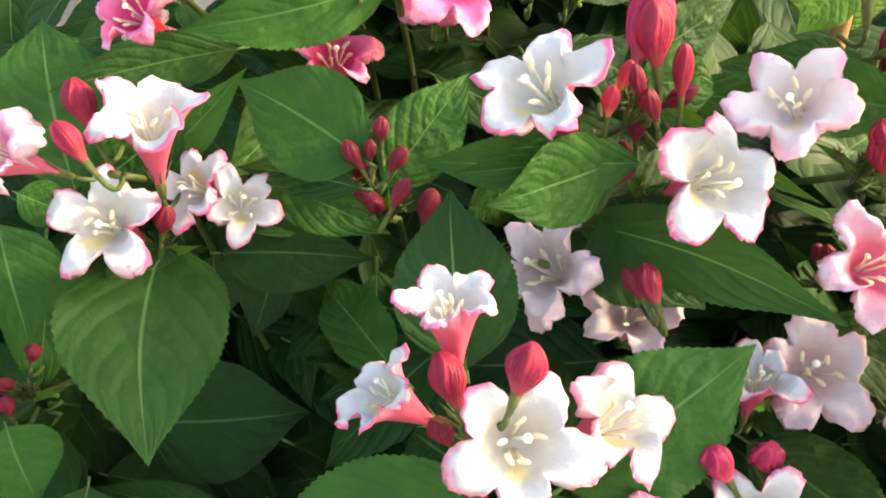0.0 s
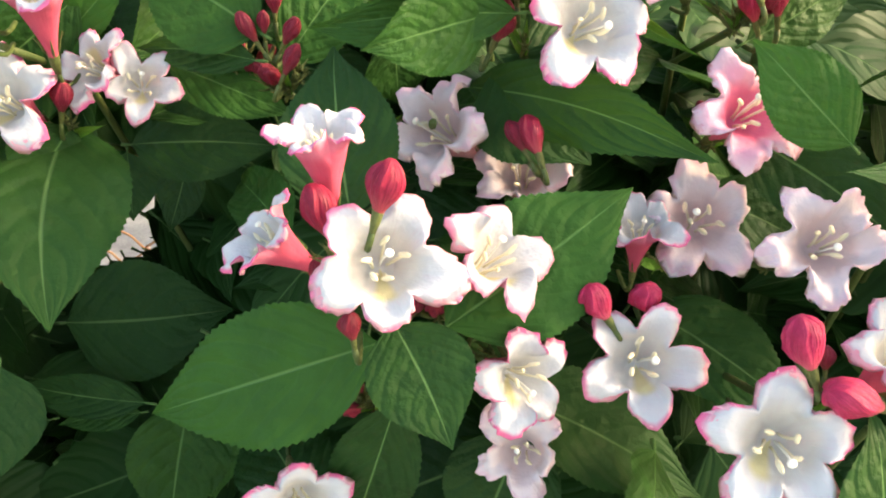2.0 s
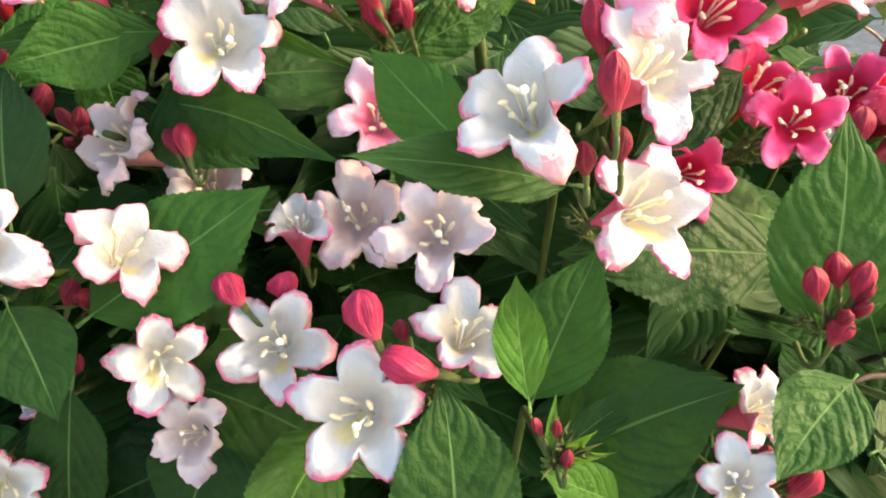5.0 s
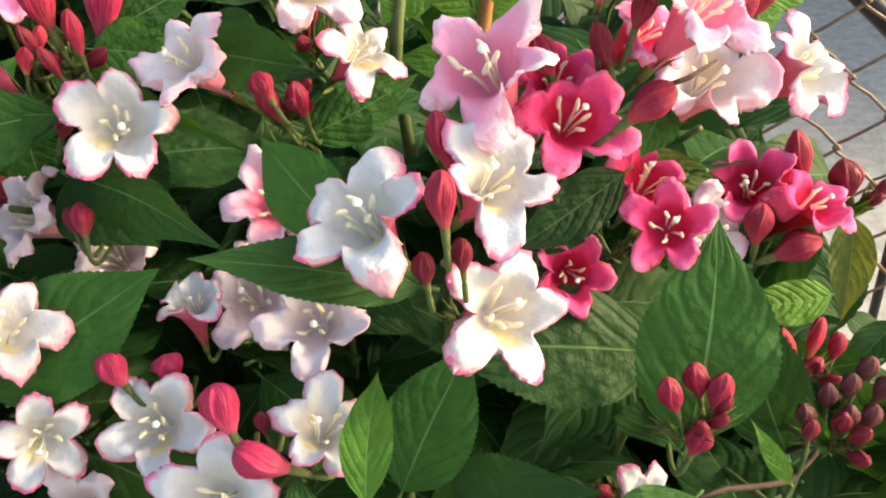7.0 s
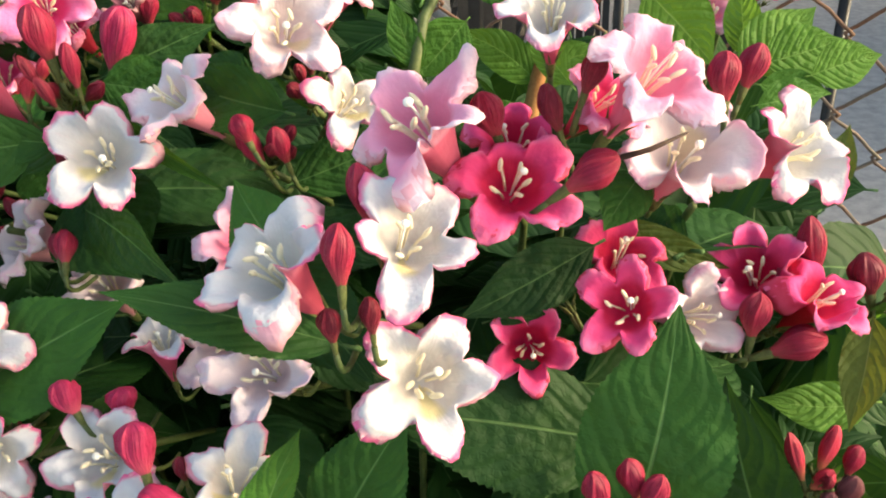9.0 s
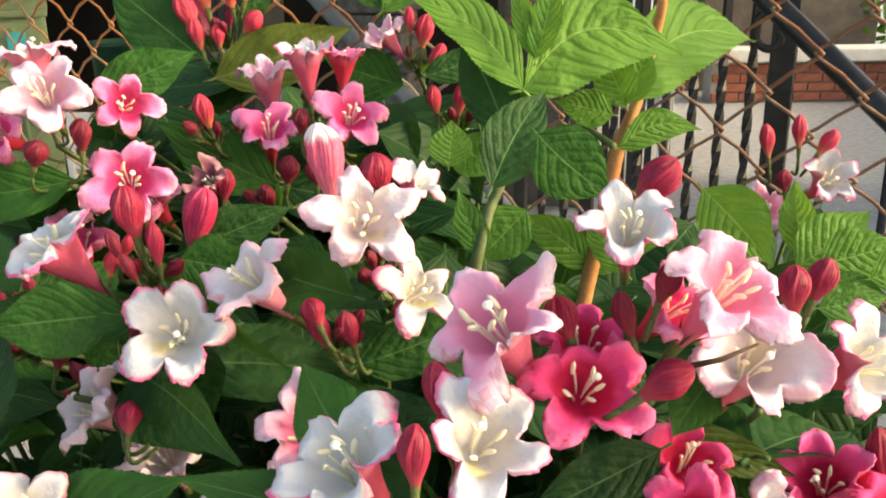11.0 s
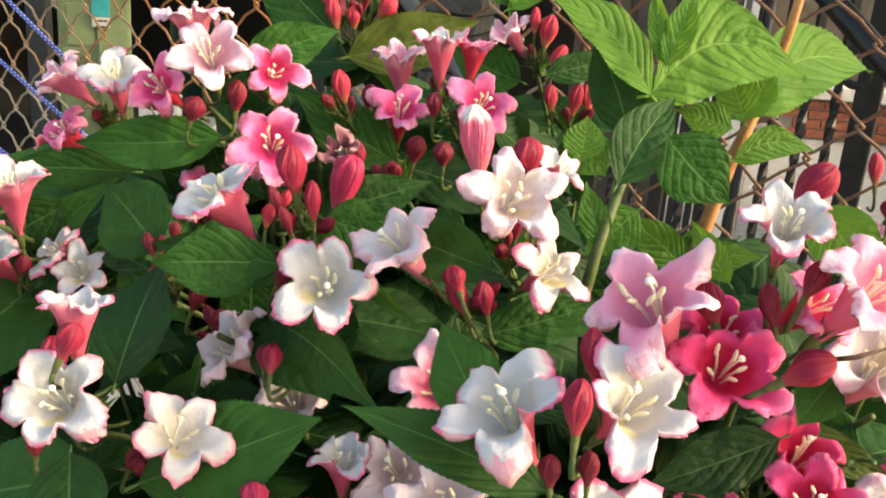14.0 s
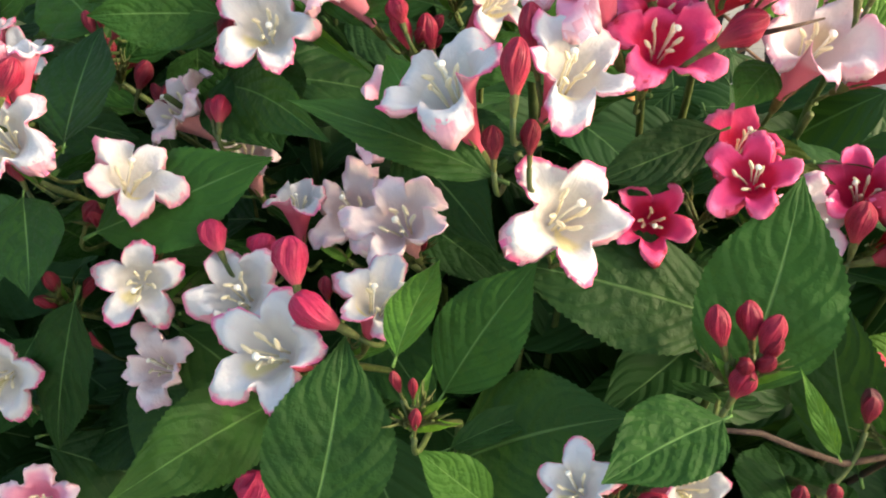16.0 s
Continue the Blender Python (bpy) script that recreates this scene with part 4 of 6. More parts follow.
leaf(shrub, "dark", (0.050, 0.234, 1.055), (0.015, 0.209, 1.056), (0.436, -0.868, 0.236), 0.0296, 0.25, 0.12)
leaf(shrub, "dark", (0.045, 0.254, 1.021), (0.109, 0.193, 1.023), (-0.448, -0.856, 0.258), 0.0280, 0.30, 0.12, 0.05)
leaf(shrub, "light", (0.058, 0.252, 1.072), (0.119, 0.234, 1.037), (-0.073, -0.935, 0.346), 0.0102, 0.80, 0.12)
leaf(shrub, "dark", (0.033, 0.174, 0.985), (0.091, 0.200, 1.014), (-0.036, -0.707, 0.706), 0.0426, 0.12, 0.05)
leaf(shrub, "dark", (0.006, 0.198, 1.009), (0.002, 0.235, 1.048), (-0.120, -0.720, 0.680), 0.0400, 0.30, 0.05)
leaf(shrub, "dark", (0.012, 0.168, 0.985), (-0.067, 0.176, 0.951), (-0.323, -0.730, 0.602), 0.0434, 0.12, 0.12)
leaf(shrub, "dark", (0.018, 0.156, 1.003), (0.032, 0.132, 0.979), (0.024, -0.791, 0.611), 0.0310, 0.25, 0.12)
leaf(shrub, "deep", (-0.138, 0.300, 0.887), (-0.063, 0.300, 0.890), (-0.023, -0.767, 0.641), 0.0596, 0.25, 0.12)
leaf(shrub, "deep", (-0.071, 0.316, 0.963), (-0.083, 0.301, 0.934), (0.080, -0.671, 0.737), 0.0217, 0.20, 0.08)
leaf(shrub, "deep", (-0.099, 0.323, 0.962), (-0.100, 0.309, 0.935), (-0.020, -0.669, 0.743), 0.0267, 0.20, 0.08)
leaf(shrub, "dark", (-0.165, 0.316, 0.976), (-0.170, 0.277, 0.922), (0.410, -0.755, 0.512), 0.0361, 0.25, 0.12)
leaf(shrub, "dark", (-0.131, 0.225, 0.930), (-0.134, 0.192, 0.900), (0.374, -0.649, 0.662), 0.0398, 0.25, 0.12)
leaf(shrub, "dark", (-0.096, 0.256, 0.877), (-0.153, 0.264, 0.885), (0.025, -0.657, 0.754), 0.0211, 0.40, 0.12)
leaf(shrub, "dark", (-0.098, 0.254, 0.873), (-0.135, 0.252, 0.870), (-0.035, -0.706, 0.707), 0.0149, 0.40, 0.12)
leaf(shrub, "dark", (-0.076, 0.262, 0.861), (-0.071, 0.238, 0.831), (0.221, -0.768, 0.601), 0.0457, 0.25, 0.12)
leaf(shrub, "dark", (-0.016, 0.220, 0.987), (-0.060, 0.321, 0.957), (-0.590, -0.018, 0.807), 0.0265, 0.25, 0.12)
leaf(shrub, "dark", (0.154, 0.201, 1.024), (0.127, 0.219, 1.051), (-0.082, -0.858, 0.507), 0.0273, 0.15, 0.12)
leaf(shrub, "deep", (0.182, 0.156, 1.032), (0.125, 0.139, 1.056), (0.332, -0.696, 0.637), 0.0200, 0.35, 0.12)
leaf(shrub, "dark", (0.132, 0.229, 1.013), (0.177, 0.193, 0.992), (-0.099, -0.759, 0.643), 0.0336, 0.25, 0.12)
leaf(shrub, "deep", (0.259, 0.189, 0.979), (0.185, 0.167, 1.002), (-0.150, -0.718, 0.680), 0.0414, 0.10, 0.12)
leaf(shrub, "dark", (0.260, 0.149, 0.976), (0.271, 0.180, 1.036), (-0.121, -0.876, 0.468), 0.0440, 0.12, 0.08)
leaf(shrub, "deep", (0.314, 0.200, 0.920), (0.290, 0.204, 0.991), (-0.069, -0.997, 0.032), 0.0352, 0.25, 0.12)
leaf(shrub, "deep", (0.247, 0.210, 1.037), (0.209, 0.186, 1.023), (0.133, -0.838, 0.529), 0.0205, 0.25, 0.12)
leaf(shrub, "deep", (0.217, 0.194, 1.018), (0.244, 0.203, 1.025), (0.141, -0.827, 0.544), 0.0096, 0.25, 0.12)
leaf(shrub, "olive", (0.249, 0.238, 1.031), (0.295, 0.244, 1.012), (0.145, -0.905, 0.400), 0.0154, 0.40, 0.12)
leaf(shrub, "dark", (0.260, 0.215, 1.059), (0.250, 0.198, 1.049), (0.257, -0.559, 0.788), 0.0165, 0.25, 0.12)
leaf(shrub, "deep", (0.056, 0.253, 1.031), (0.083, 0.225, 1.007), (-0.046, -0.719, 0.694), 0.0523, 0.25, 0.12)
leaf(shrub, "dark", (0.058, 0.234, 1.055), (0.003, 0.222, 1.058), (0.215, -0.945, 0.245), 0.0198, 0.35, 0.12)
leaf(shrub, "dark", (-0.049, 0.337, 1.032), (-0.077, 0.292, 1.019), (0.308, -0.923, 0.230), 0.0340, 0.25, 0.12)
leaf(shrub, "dark", (-0.016, 0.315, 1.083), (-0.086, 0.290, 1.076), (0.296, -0.924, 0.243), 0.0284, 0.30, 0.12)
leaf(shrub, "dark", (-0.076, 0.326, 1.055), (-0.134, 0.291, 1.055), (0.289, -0.914, 0.284), 0.0230, 0.25, 0.12)
leaf(shrub, "dark", (0.047, 0.393, 1.065), (-0.011, 0.381, 1.099), (0.306, -0.911, 0.278), 0.0350, 0.25, 0.12)
leaf(shrub, "dark", (-0.014, 0.443, 1.124), (-0.068, 0.438, 1.168), (0.282, -0.930, 0.236), 0.0438, 0.25, 0.12)
leaf(shrub, "dark", (-0.031, 0.364, 1.114), (0.014, 0.384, 1.134), (0.358, -0.926, 0.120), 0.0272, 0.25, 0.12)
leaf(shrub, "olive", (-0.004, 0.439, 1.113), (0.068, 0.470, 1.140), (0.339, -0.930, 0.143), 0.0384, 0.40, 0.12)
leaf(shrub, "dark", (0.058, 0.271, 1.067), (0.100, 0.289, 1.084), (0.271, -0.914, 0.303), 0.0223, 0.25, 0.12)
leaf(shrub, "dark", (0.062, 0.265, 1.067), (0.093, 0.273, 1.059), (0.313, -0.875, 0.369), 0.0265, 0.25, 0.12)
leaf(shrub, "dark", (0.138, 0.250, 1.063), (0.091, 0.258, 1.072), (0.148, -0.908, 0.393), 0.0273, 0.40, 0.12)
leaf(shrub, "dark", (0.075, 0.504, 1.148), (0.048, 0.505, 1.184), (0.174, -0.970, 0.172), 0.0217, 0.35, 0.12)
leaf(shrub, "light", (0.076, 0.503, 1.146), (0.115, 0.524, 1.178), (0.338, -0.919, 0.203), 0.0232, 0.50, 0.12, 0.08)
leaf(shrub, "dark", (0.089, 0.498, 1.103), (0.044, 0.484, 1.121), (0.257, -0.956, 0.145), 0.0338, 0.25, 0.12)
leaf(shrub, "dark", (0.108, 0.480, 1.111), (0.147, 0.500, 1.125), (0.269, -0.922, 0.278), 0.0203, 0.25, 0.12)
leaf(shrub, "dark", (-0.020, 0.284, 1.019), (0.012, 0.307, 1.053), (0.070, -0.847, 0.528), 0.0305, 0.25, 0.12)
leaf(shrub, "dark", (-0.081, 0.362, 1.048), (-0.018, 0.352, 1.040), (-0.289, -0.942, -0.168), 0.0432, 0.25, 0.12)
leaf(shrub, "dark", (-0.141, 0.304, 1.009), (-0.163, 0.366, 1.059), (0.347, -0.728, 0.592), 0.0601, 0.25, 0.12)
leaf(shrub, "dark", (-0.100, 0.358, 1.045), (-0.142, 0.350, 1.047), (0.268, -0.893, 0.363), 0.0300, 0.25, 0.12)
leaf(shrub, "dark", (0.057, 0.251, 1.050), (-0.009, 0.257, 1.043), (-0.121, -0.944, 0.308), 0.0231, 0.35, 0.12)
leaf(shrub, "dark", (0.172, 0.149, 0.959), (0.195, 0.168, 1.002), (-0.215, -0.844, 0.491), 0.0325, 0.25, 0.12)
leaf(shrub, "deep", (0.178, 0.142, 0.937), (0.228, 0.129, 0.976), (-0.564, -0.655, 0.502), 0.0448, 0.10, 0.12)
leaf(shrub, "deep", (0.178, 0.135, 0.948), (0.210, 0.146, 0.964), (-0.134, -0.683, 0.718), 0.0122, 0.50, 0.12)
leaf(shrub, "dark", (0.254, 0.117, 0.987), (0.226, 0.091, 0.981), (-0.228, -0.631, 0.742), 0.0272, 0.30, 0.10)
leaf(shrub, "light", (0.290, 0.141, 0.966), (0.275, 0.136, 0.993), (0.175, -0.982, -0.077), 0.0066, 0.25, 0.12)
leaf(shrub, "light", (0.166, 0.114, 0.992), (0.167, 0.154, 1.006), (-0.097, -0.348, 0.933), 0.0165, 0.35, 0.12)
leaf(shrub, "dark", (0.101, 0.174, 0.924), (0.083, 0.096, 0.936), (0.436, -0.685, 0.584), 0.0360, 0.25, 0.12)
leaf(shrub, "dark", (0.143, 0.104, 0.933), (0.145, 0.130, 0.985), (0.294, -0.864, 0.408), 0.0423, 0.20, 0.12)
leaf(shrub, "light", (0.194, 0.122, 0.939), (0.172, 0.118, 0.958), (0.504, -0.764, 0.402), 0.0185, 0.25, 0.12)
leaf(shrub, "dark", (0.016, 0.177, 0.951), (-0.008, 0.173, 0.871), (0.050, -0.800, 0.600), 0.0320, 0.20, 0.12)
leaf(shrub, "dark", (0.059, 0.193, 0.916), (0.039, 0.167, 0.880), (-0.004, -0.817, 0.577), 0.0454, 0.25, 0.12)
leaf(shrub, "dark", (-0.080, 0.264, 0.868), (-0.089, 0.225, 0.826), (0.331, -0.808, 0.487), 0.0478, 0.25, 0.12)
leaf(shrub, "dark", (-0.169, 0.293, 1.000), (-0.158, 0.267, 0.962), (0.407, -0.688, 0.601), 0.0409, 0.25, 0.12)
leaf(shrub, "dark", (-0.165, 0.245, 0.941), (-0.150, 0.223, 0.924), (0.287, -0.443, 0.849), 0.0397, 0.25, 0.12)
leaf(shrub, "dark", (-0.148, 0.275, 1.025), (-0.132, 0.278, 1.012), (0.501, -0.763, 0.409), 0.0180, 0.25, 0.12)
leaf(shrub, "olive", (0.342, 0.246, 0.995), (0.333, 0.218, 0.968), (-0.205, -0.644, 0.737), 0.0191, 0.50, 0.12)
leaf(shrub, "lime", (0.366, 0.299, 0.921), (0.320, 0.292, 0.924), (0.167, -0.787, 0.594), 0.0229, 0.25, 0.12, 0.06)
leaf(shrub, "light", (0.307, 0.319, 1.045), (0.335, 0.327, 1.049), (0.191, -0.900, 0.391), 0.0177, 0.25, 0.12)
leaf(shrub, "lime", (0.335, 0.365, 1.043), (0.366, 0.375, 1.050), (0.184, -0.890, 0.416), 0.0222, 0.25, 0.12)
leaf(shrub, "lime", (0.263, 0.379, 1.076), (0.296, 0.377, 1.042), (0.053, -0.991, 0.125), 0.0336, 0.25, 0.12)
leaf(shrub, "lime", (0.310, 0.400, 1.035), (0.344, 0.417, 1.061), (0.058, -0.867, 0.495), 0.0325, 0.25, 0.12)
leaf(shrub, "lime", (0.314, 0.412, 1.037), (0.308, 0.422, 1.073), (-0.153, -0.958, 0.244), 0.0194, 0.25, 0.12)
leaf(shrub, "dark", (-0.093, 0.297, 1.042), (-0.131, 0.280, 1.017), (0.498, -0.831, 0.247), 0.0275, 0.25, 0.12)
leaf(shrub, "dark", (-0.100, 0.275, 1.001), (-0.114, 0.252, 0.984), (0.550, -0.769, 0.325), 0.0402, 0.25, 0.12)
leaf(shrub, "dark", (0.124, 0.258, 1.069), (0.103, 0.260, 1.078), (0.326, -0.889, 0.321), 0.0210, 0.25, 0.12)
leaf(shrub, "light", (0.138, 0.430, 1.085), (0.158, 0.431, 1.065), (0.206, -0.966, 0.159), 0.0277, 0.25, 0.12)
leaf(shrub, "light", (0.180, 0.393, 1.058), (0.157, 0.379, 1.034), (0.145, -0.907, 0.395), 0.0283, 0.25, 0.12)
leaf(shrub, "dark", (0.080, 0.277, 1.057), (0.131, 0.267, 1.058), (-0.192, -0.890, 0.413), 0.0183, 0.25, 0.12)
leaf(shrub, "dark", (0.021, 0.279, 1.029), (0.022, 0.278, 1.002), (0.482, -0.875, 0.049), 0.0329, 0.25, 0.12)
leaf(shrub, "dark", (0.137, 0.251, 1.035), (0.180, 0.267, 1.052), (0.073, -0.907, 0.415), 0.0234, 0.25, 0.12)
leaf(shrub, "lime", (0.318, 0.388, 1.041), (0.355, 0.400, 1.050), (0.200, -0.900, 0.387), 0.0289, 0.25, 0.12)
leaf(shrub, "light", (0.314, 0.363, 1.039), (0.346, 0.367, 1.034), (0.153, -0.949, 0.276), 0.0172, 0.25, 0.12)
leaf(shrub, "olive", (0.332, 0.288, 1.021), (0.338, 0.302, 1.045), (-0.196, -0.823, 0.533), 0.0126, 0.25, 0.12)
leaf(shrub, "lime", (0.231, 0.398, 1.026), (0.207, 0.408, 1.054), (0.003, -0.934, 0.357), 0.0166, 0.25, 0.12)

leaf(shrub, "light", (0.0768, 0.5027, 1.1423), (0.072, 0.515, 1.193), (0.174, -0.970, 0.172), 0.0050, 0.50, 0.05)
leaf(shrub, "light", (0.0768, 0.5027, 1.1423), (0.067, 0.512, 1.188), (0.174, -0.970, 0.172), 0.0045, 0.50, 0.08)
leaf(shrub, "light", (0.0770, 0.5027, 1.1423), (0.0775, 0.5147, 1.1851), (0.274, -0.950, 0.172), 0.0050, 0.50, 0.05)
leaf(shrub, "olive", (0.0775, 0.5030, 1.1430), (0.0805, 0.5143, 1.1801), (0.274, -0.950, 0.172), 0.0042, 0.50, 0.05)
leaf(shrub, "dark", (0.000, 0.461, 1.138), (0.0207, 0.4755, 1.1676), (0.282, -0.930, 0.236), 0.0150, 0.30, 0.10)

# clusters of flowers and buds
hub = sprig((-0.104, 0.280, 0.994))
flower("white", (-0.1156, 0.2636, 1.0191), (-0.118, -0.684, 0.720), (-0.000, 0.725, 0.689), 0.0433, 0.98, hub, ((0.94, -0.03, 0.11), (1.03, -0.07, 0.09), (1.02, -0.00, 0.10), (1.06, 0.05, 0.12), (0.97, 0.05, 0.09)))
bud("dk", (-0.0980, 0.2676, 1.0120), (-0.0948, 0.2673, 1.0229), 0.0087, hub)
hub = sprig((-0.081, 0.296, 0.995))
flower("white", (-0.0711, 0.2772, 1.0163), (0.246, -0.714, 0.656), (-0.544, 0.458, 0.703), 0.0300, 1.15, hub, ((1.09, -0.06, 0.09), (0.88, 0.08, 0.10), (1.07, -0.12, 0.10), (1.01, 0.13, 0.09), (0.97, -0.03, 0.10)))
flower("white", (-0.0887, 0.2813, 1.0218), (-0.459, -0.559, 0.690), (0.639, -0.748, -0.181), 0.0327, 1.07, hub, ((0.94, -0.03, 0.07), (1.12, 0.07, 0.09), (0.93, 0.01, 0.11), (0.96, -0.21, 0.10), (1.08, 0.17, 0.17)))
hub = sprig((-0.108, 0.261, 1.040))
flower("white", (-0.0907, 0.2575, 1.0597), (0.110, -0.245, 0.963), (0.162, 0.978, 0.129), 0.0391, 1.50, hub)
flower("pink", (-0.136, 0.249, 1.055), (-0.545, -0.541, 0.640), (0.135, 0.697, 0.704), 0.0312, 1.1, hub)
bud("red", (-0.1099, 0.2604, 1.0575), (-0.1140, 0.2655, 1.0717), 0.0110, hub)
bud("red", (-0.1058, 0.2397, 1.0569), (-0.1131, 0.2427, 1.0681), 0.0092, hub)
hub = sprig((0.063, 0.250, 1.034))
flower("white", (0.0793, 0.2280, 1.0530), (0.273, -0.737, 0.618), (0.079, 0.658, 0.749), 0.0414, 1.15, hub, ((0.90, 0.10, 0.12), (1.02, -0.04, 0.08), (1.13, 0.07, 0.12), (0.99, -0.10, 0.06), (0.97, -0.04, 0.15)))
bud("dk", (0.0526, 0.2410, 1.0435), (0.0567, 0.2428, 1.0529), 0.0090, hub)
bud("dk", (0.0599, 0.2487, 1.0544), (0.0592, 0.2496, 1.0626), 0.0066, hub)
hub = sprig((0.057, 0.250, 1.060))
flower("white", (0.0281, 0.2353, 1.0795), (-0.452, -0.381, 0.806), (0.245, 0.816, 0.524), 0.0422, 1.07, hub, ((0.97, -0.08, 0.13), (0.99, 0.09, 0.12), (0.91, -0.06, 0.07), (1.06, 0.02, 0.12), (1.08, 0.04, 0.09)))
bud("red", (0.0610, 0.2385, 1.0840), (0.0576, 0.2381, 1.1025), 0.0124, hub)
bud("hot", (0.0628, 0.2732, 1.0694), (0.0688, 0.2771, 1.0923), 0.0145, hub)
bud("dk", (0.0573, 0.2350, 1.0755), (0.0532, 0.2324, 1.0868), 0.0051, hub)
bud("dk", (0.0615, 0.2344, 1.0685), (0.0578, 0.2319, 1.0795), 0.0055, hub)
bud("red", (0.0689, 0.2383, 1.0741), (0.0678, 0.2379, 1.0898), 0.0068, hub)
bud("coral", (0.0518, 0.2428, 1.0744), (0.0549, 0.2439, 1.0829), 0.0065, hub)
bud("coral", (0.0484, 0.2384, 1.0681), (0.0495, 0.2399, 1.0772), 0.0069, hub)
hub = sprig((0.131, 0.248, 1.041))
flower("blush", (0.1020, 0.2398, 1.0715), (-0.437, -0.496, 0.750), (-0.392, 0.856, 0.337), 0.0385, 0.98, hub, ((0.97, 0.01, 0.11), (1.01, -0.11, 0.07), (1.05, 0.04, 0.11), (1.00, 0.08, 0.08), (0.97, -0.02, 0.11)))
bud("red", (0.1306, 0.2334, 1.0581), (0.1264, 0.2346, 1.0668), 0.0099, hub)
bud("red", (0.1328, 0.2375, 1.0481), (0.1272, 0.2352, 1.0621), 0.0083, hub)
bud("red", (0.1407, 0.2400, 1.0483), (0.1381, 0.2385, 1.0614), 0.0079, hub)
hub = sprig((0.010, 0.175, 1.001))
flower("white", (0.0164, 0.1525, 1.0251), (0.102, -0.742, 0.663), (-0.650, 0.455, 0.609), 0.0381, 1.15, hub, ((0.97, -0.02, 0.07), (0.98, 0.02, 0.18), (0.85, -0.00, 0.07), (1.19, -0.06, 0.17), (1.03, 0.06, 0.14)))
flower("white", (0.0015, 0.1830, 1.0417), (-0.075, 0.088, 0.993), (-0.984, -0.106, -0.145), 0.0303, 1.65, hub, ((1.03, 0.06, 0.14), (1.05, -0.07, 0.08), (0.98, -0.02, 0.12), (0.94, -0.05, 0.15), (1.00, 0.09, 0.11)))
flower("white", (-0.0164, 0.1853, 1.0106), (-0.664, -0.149, 0.733), (0.548, 0.554, 0.627), 0.0301, 1.40, hub, ((1.02, 0.04, 0.08), (0.93, 0.02, 0.12), (1.14, 0.04, 0.08), (0.95, -0.10, 0.04), (0.98, 0.00, 0.10)))
bud("red", (0.0033, 0.1686, 1.0226), (-0.0017, 0.1736, 1.0361), 0.0110, hub)
bud("red", (0.0164, 0.1559, 1.0390), (0.0205, 0.1596, 1.0509), 0.0107, hub)
bud("dk", (0.0011, 0.1773, 0.9993), (-0.0039, 0.1788, 1.0079), 0.0079, hub)
bud("dk", (0.0074, 0.1520, 1.0017), (0.0069, 0.1531, 1.0099), 0.0064, hub)
hub = sprig((0.032, 0.192, 0.975))
flower("white", (0.0472, 0.1787, 1.0063), (0.525, -0.325, 0.787), (-0.783, 0.180, 0.596), 0.0381, 1.07, hub, ((0.99, 0.11, 0.09), (0.99, 0.02, 0.08), (1.03, -0.09, 0.13), (1.05, -0.07, 0.11), (0.94, 0.02, 0.18)))
bud("dk", (0.0219, 0.1827, 0.9820), (0.0256, 0.1846, 0.9919), 0.0075, hub)
hub = sprig((0.058, 0.245, 0.990))
flower("pale", (0.0332, 0.2388, 1.0137), (-0.559, -0.473, 0.680), (0.531, 0.426, 0.733), 0.0400, 1.15, hub, ((0.99, 0.03, 0.09), (0.99, -0.03, 0.11), (0.87, -0.06, 0.11), (1.09, -0.05, 0.10), (1.07, 0.11, 0.10)))
flower("pale", (0.0621, 0.2372, 0.9962), (-0.051, -0.474, 0.879), (-0.773, 0.616, 0.150), 0.0353, 1.15, hub, ((1.03, 0.17, 0.14), (1.04, -0.13, 0.08), (1.01, 0.00, 0.10), (0.97, -0.15, 0.14), (0.95, 0.11, 0.11)))
bud("red", (0.0636, 0.2145, 1.0177), (0.0605, 0.2231, 1.0262), 0.0095, hub)
bud("dk", (0.0596, 0.2170, 1.0176), (0.0550, 0.2240, 1.0239), 0.0062, hub)
hub = sprig((0.129, 0.244, 1.000))
flower("rose", (0.1291, 0.2198, 1.0254), (0.143, -0.686, 0.714), (-0.399, 0.620, 0.676), 0.0378, 0.98, hub, ((1.07, -0.02, 0.09), (0.97, 0.02, 0.10), (1.03, 0.07, 0.09), (1.12, -0.09, 0.11), (0.85, 0.01, 0.14)))
hub = sprig((0.110, 0.227, 0.961))
flower("white", (0.0968, 0.2101, 0.9901), (-0.013, -0.122, 0.992), (-0.982, 0.191, 0.011), 0.0278, 1.50, hub, ((0.88, 0.05, 0.12), (1.10, -0.19, 0.09), (1.27, 0.02, 0.12), (0.83, 0.10, 0.11), (0.97, 0.02, 0.11)))
flower("pale", (0.1178, 0.2152, 0.9890), (-0.044, -0.683, 0.729), (-0.027, 0.730, 0.683), 0.0402, 1.07, hub, ((1.09, 0.03, 0.09), (0.92, -0.07, 0.09), (1.05, 0.02, 0.10), (1.11, -0.08, 0.11), (0.87, 0.11, 0.11)))
hub = sprig((0.142, 0.209, 0.973))
flower("pale", (0.1454, 0.1856, 0.9997), (-0.054, -0.649, 0.759), (-0.504, 0.674, 0.541), 0.0393, 1.23, hub, ((1.03, -0.05, 0.09), (1.09, -0.04, 0.10), (1.07, -0.04, 0.11), (0.93, 0.29, 0.07), (0.90, -0.16, 0.11)))
hub = sprig((0.053, 0.185, 0.955))
flower("white", (0.0541, 0.1642, 0.9715), (0.388, -0.812, 0.435), (-0.130, 0.419, 0.899), 0.0339, 0.90, hub, ((0.91, -0.06, 0.04), (1.03, 0.02, 0.10), (1.02, 0.03, 0.06), (1.07, -0.08, 0.20), (0.98, 0.10, 0.10)))
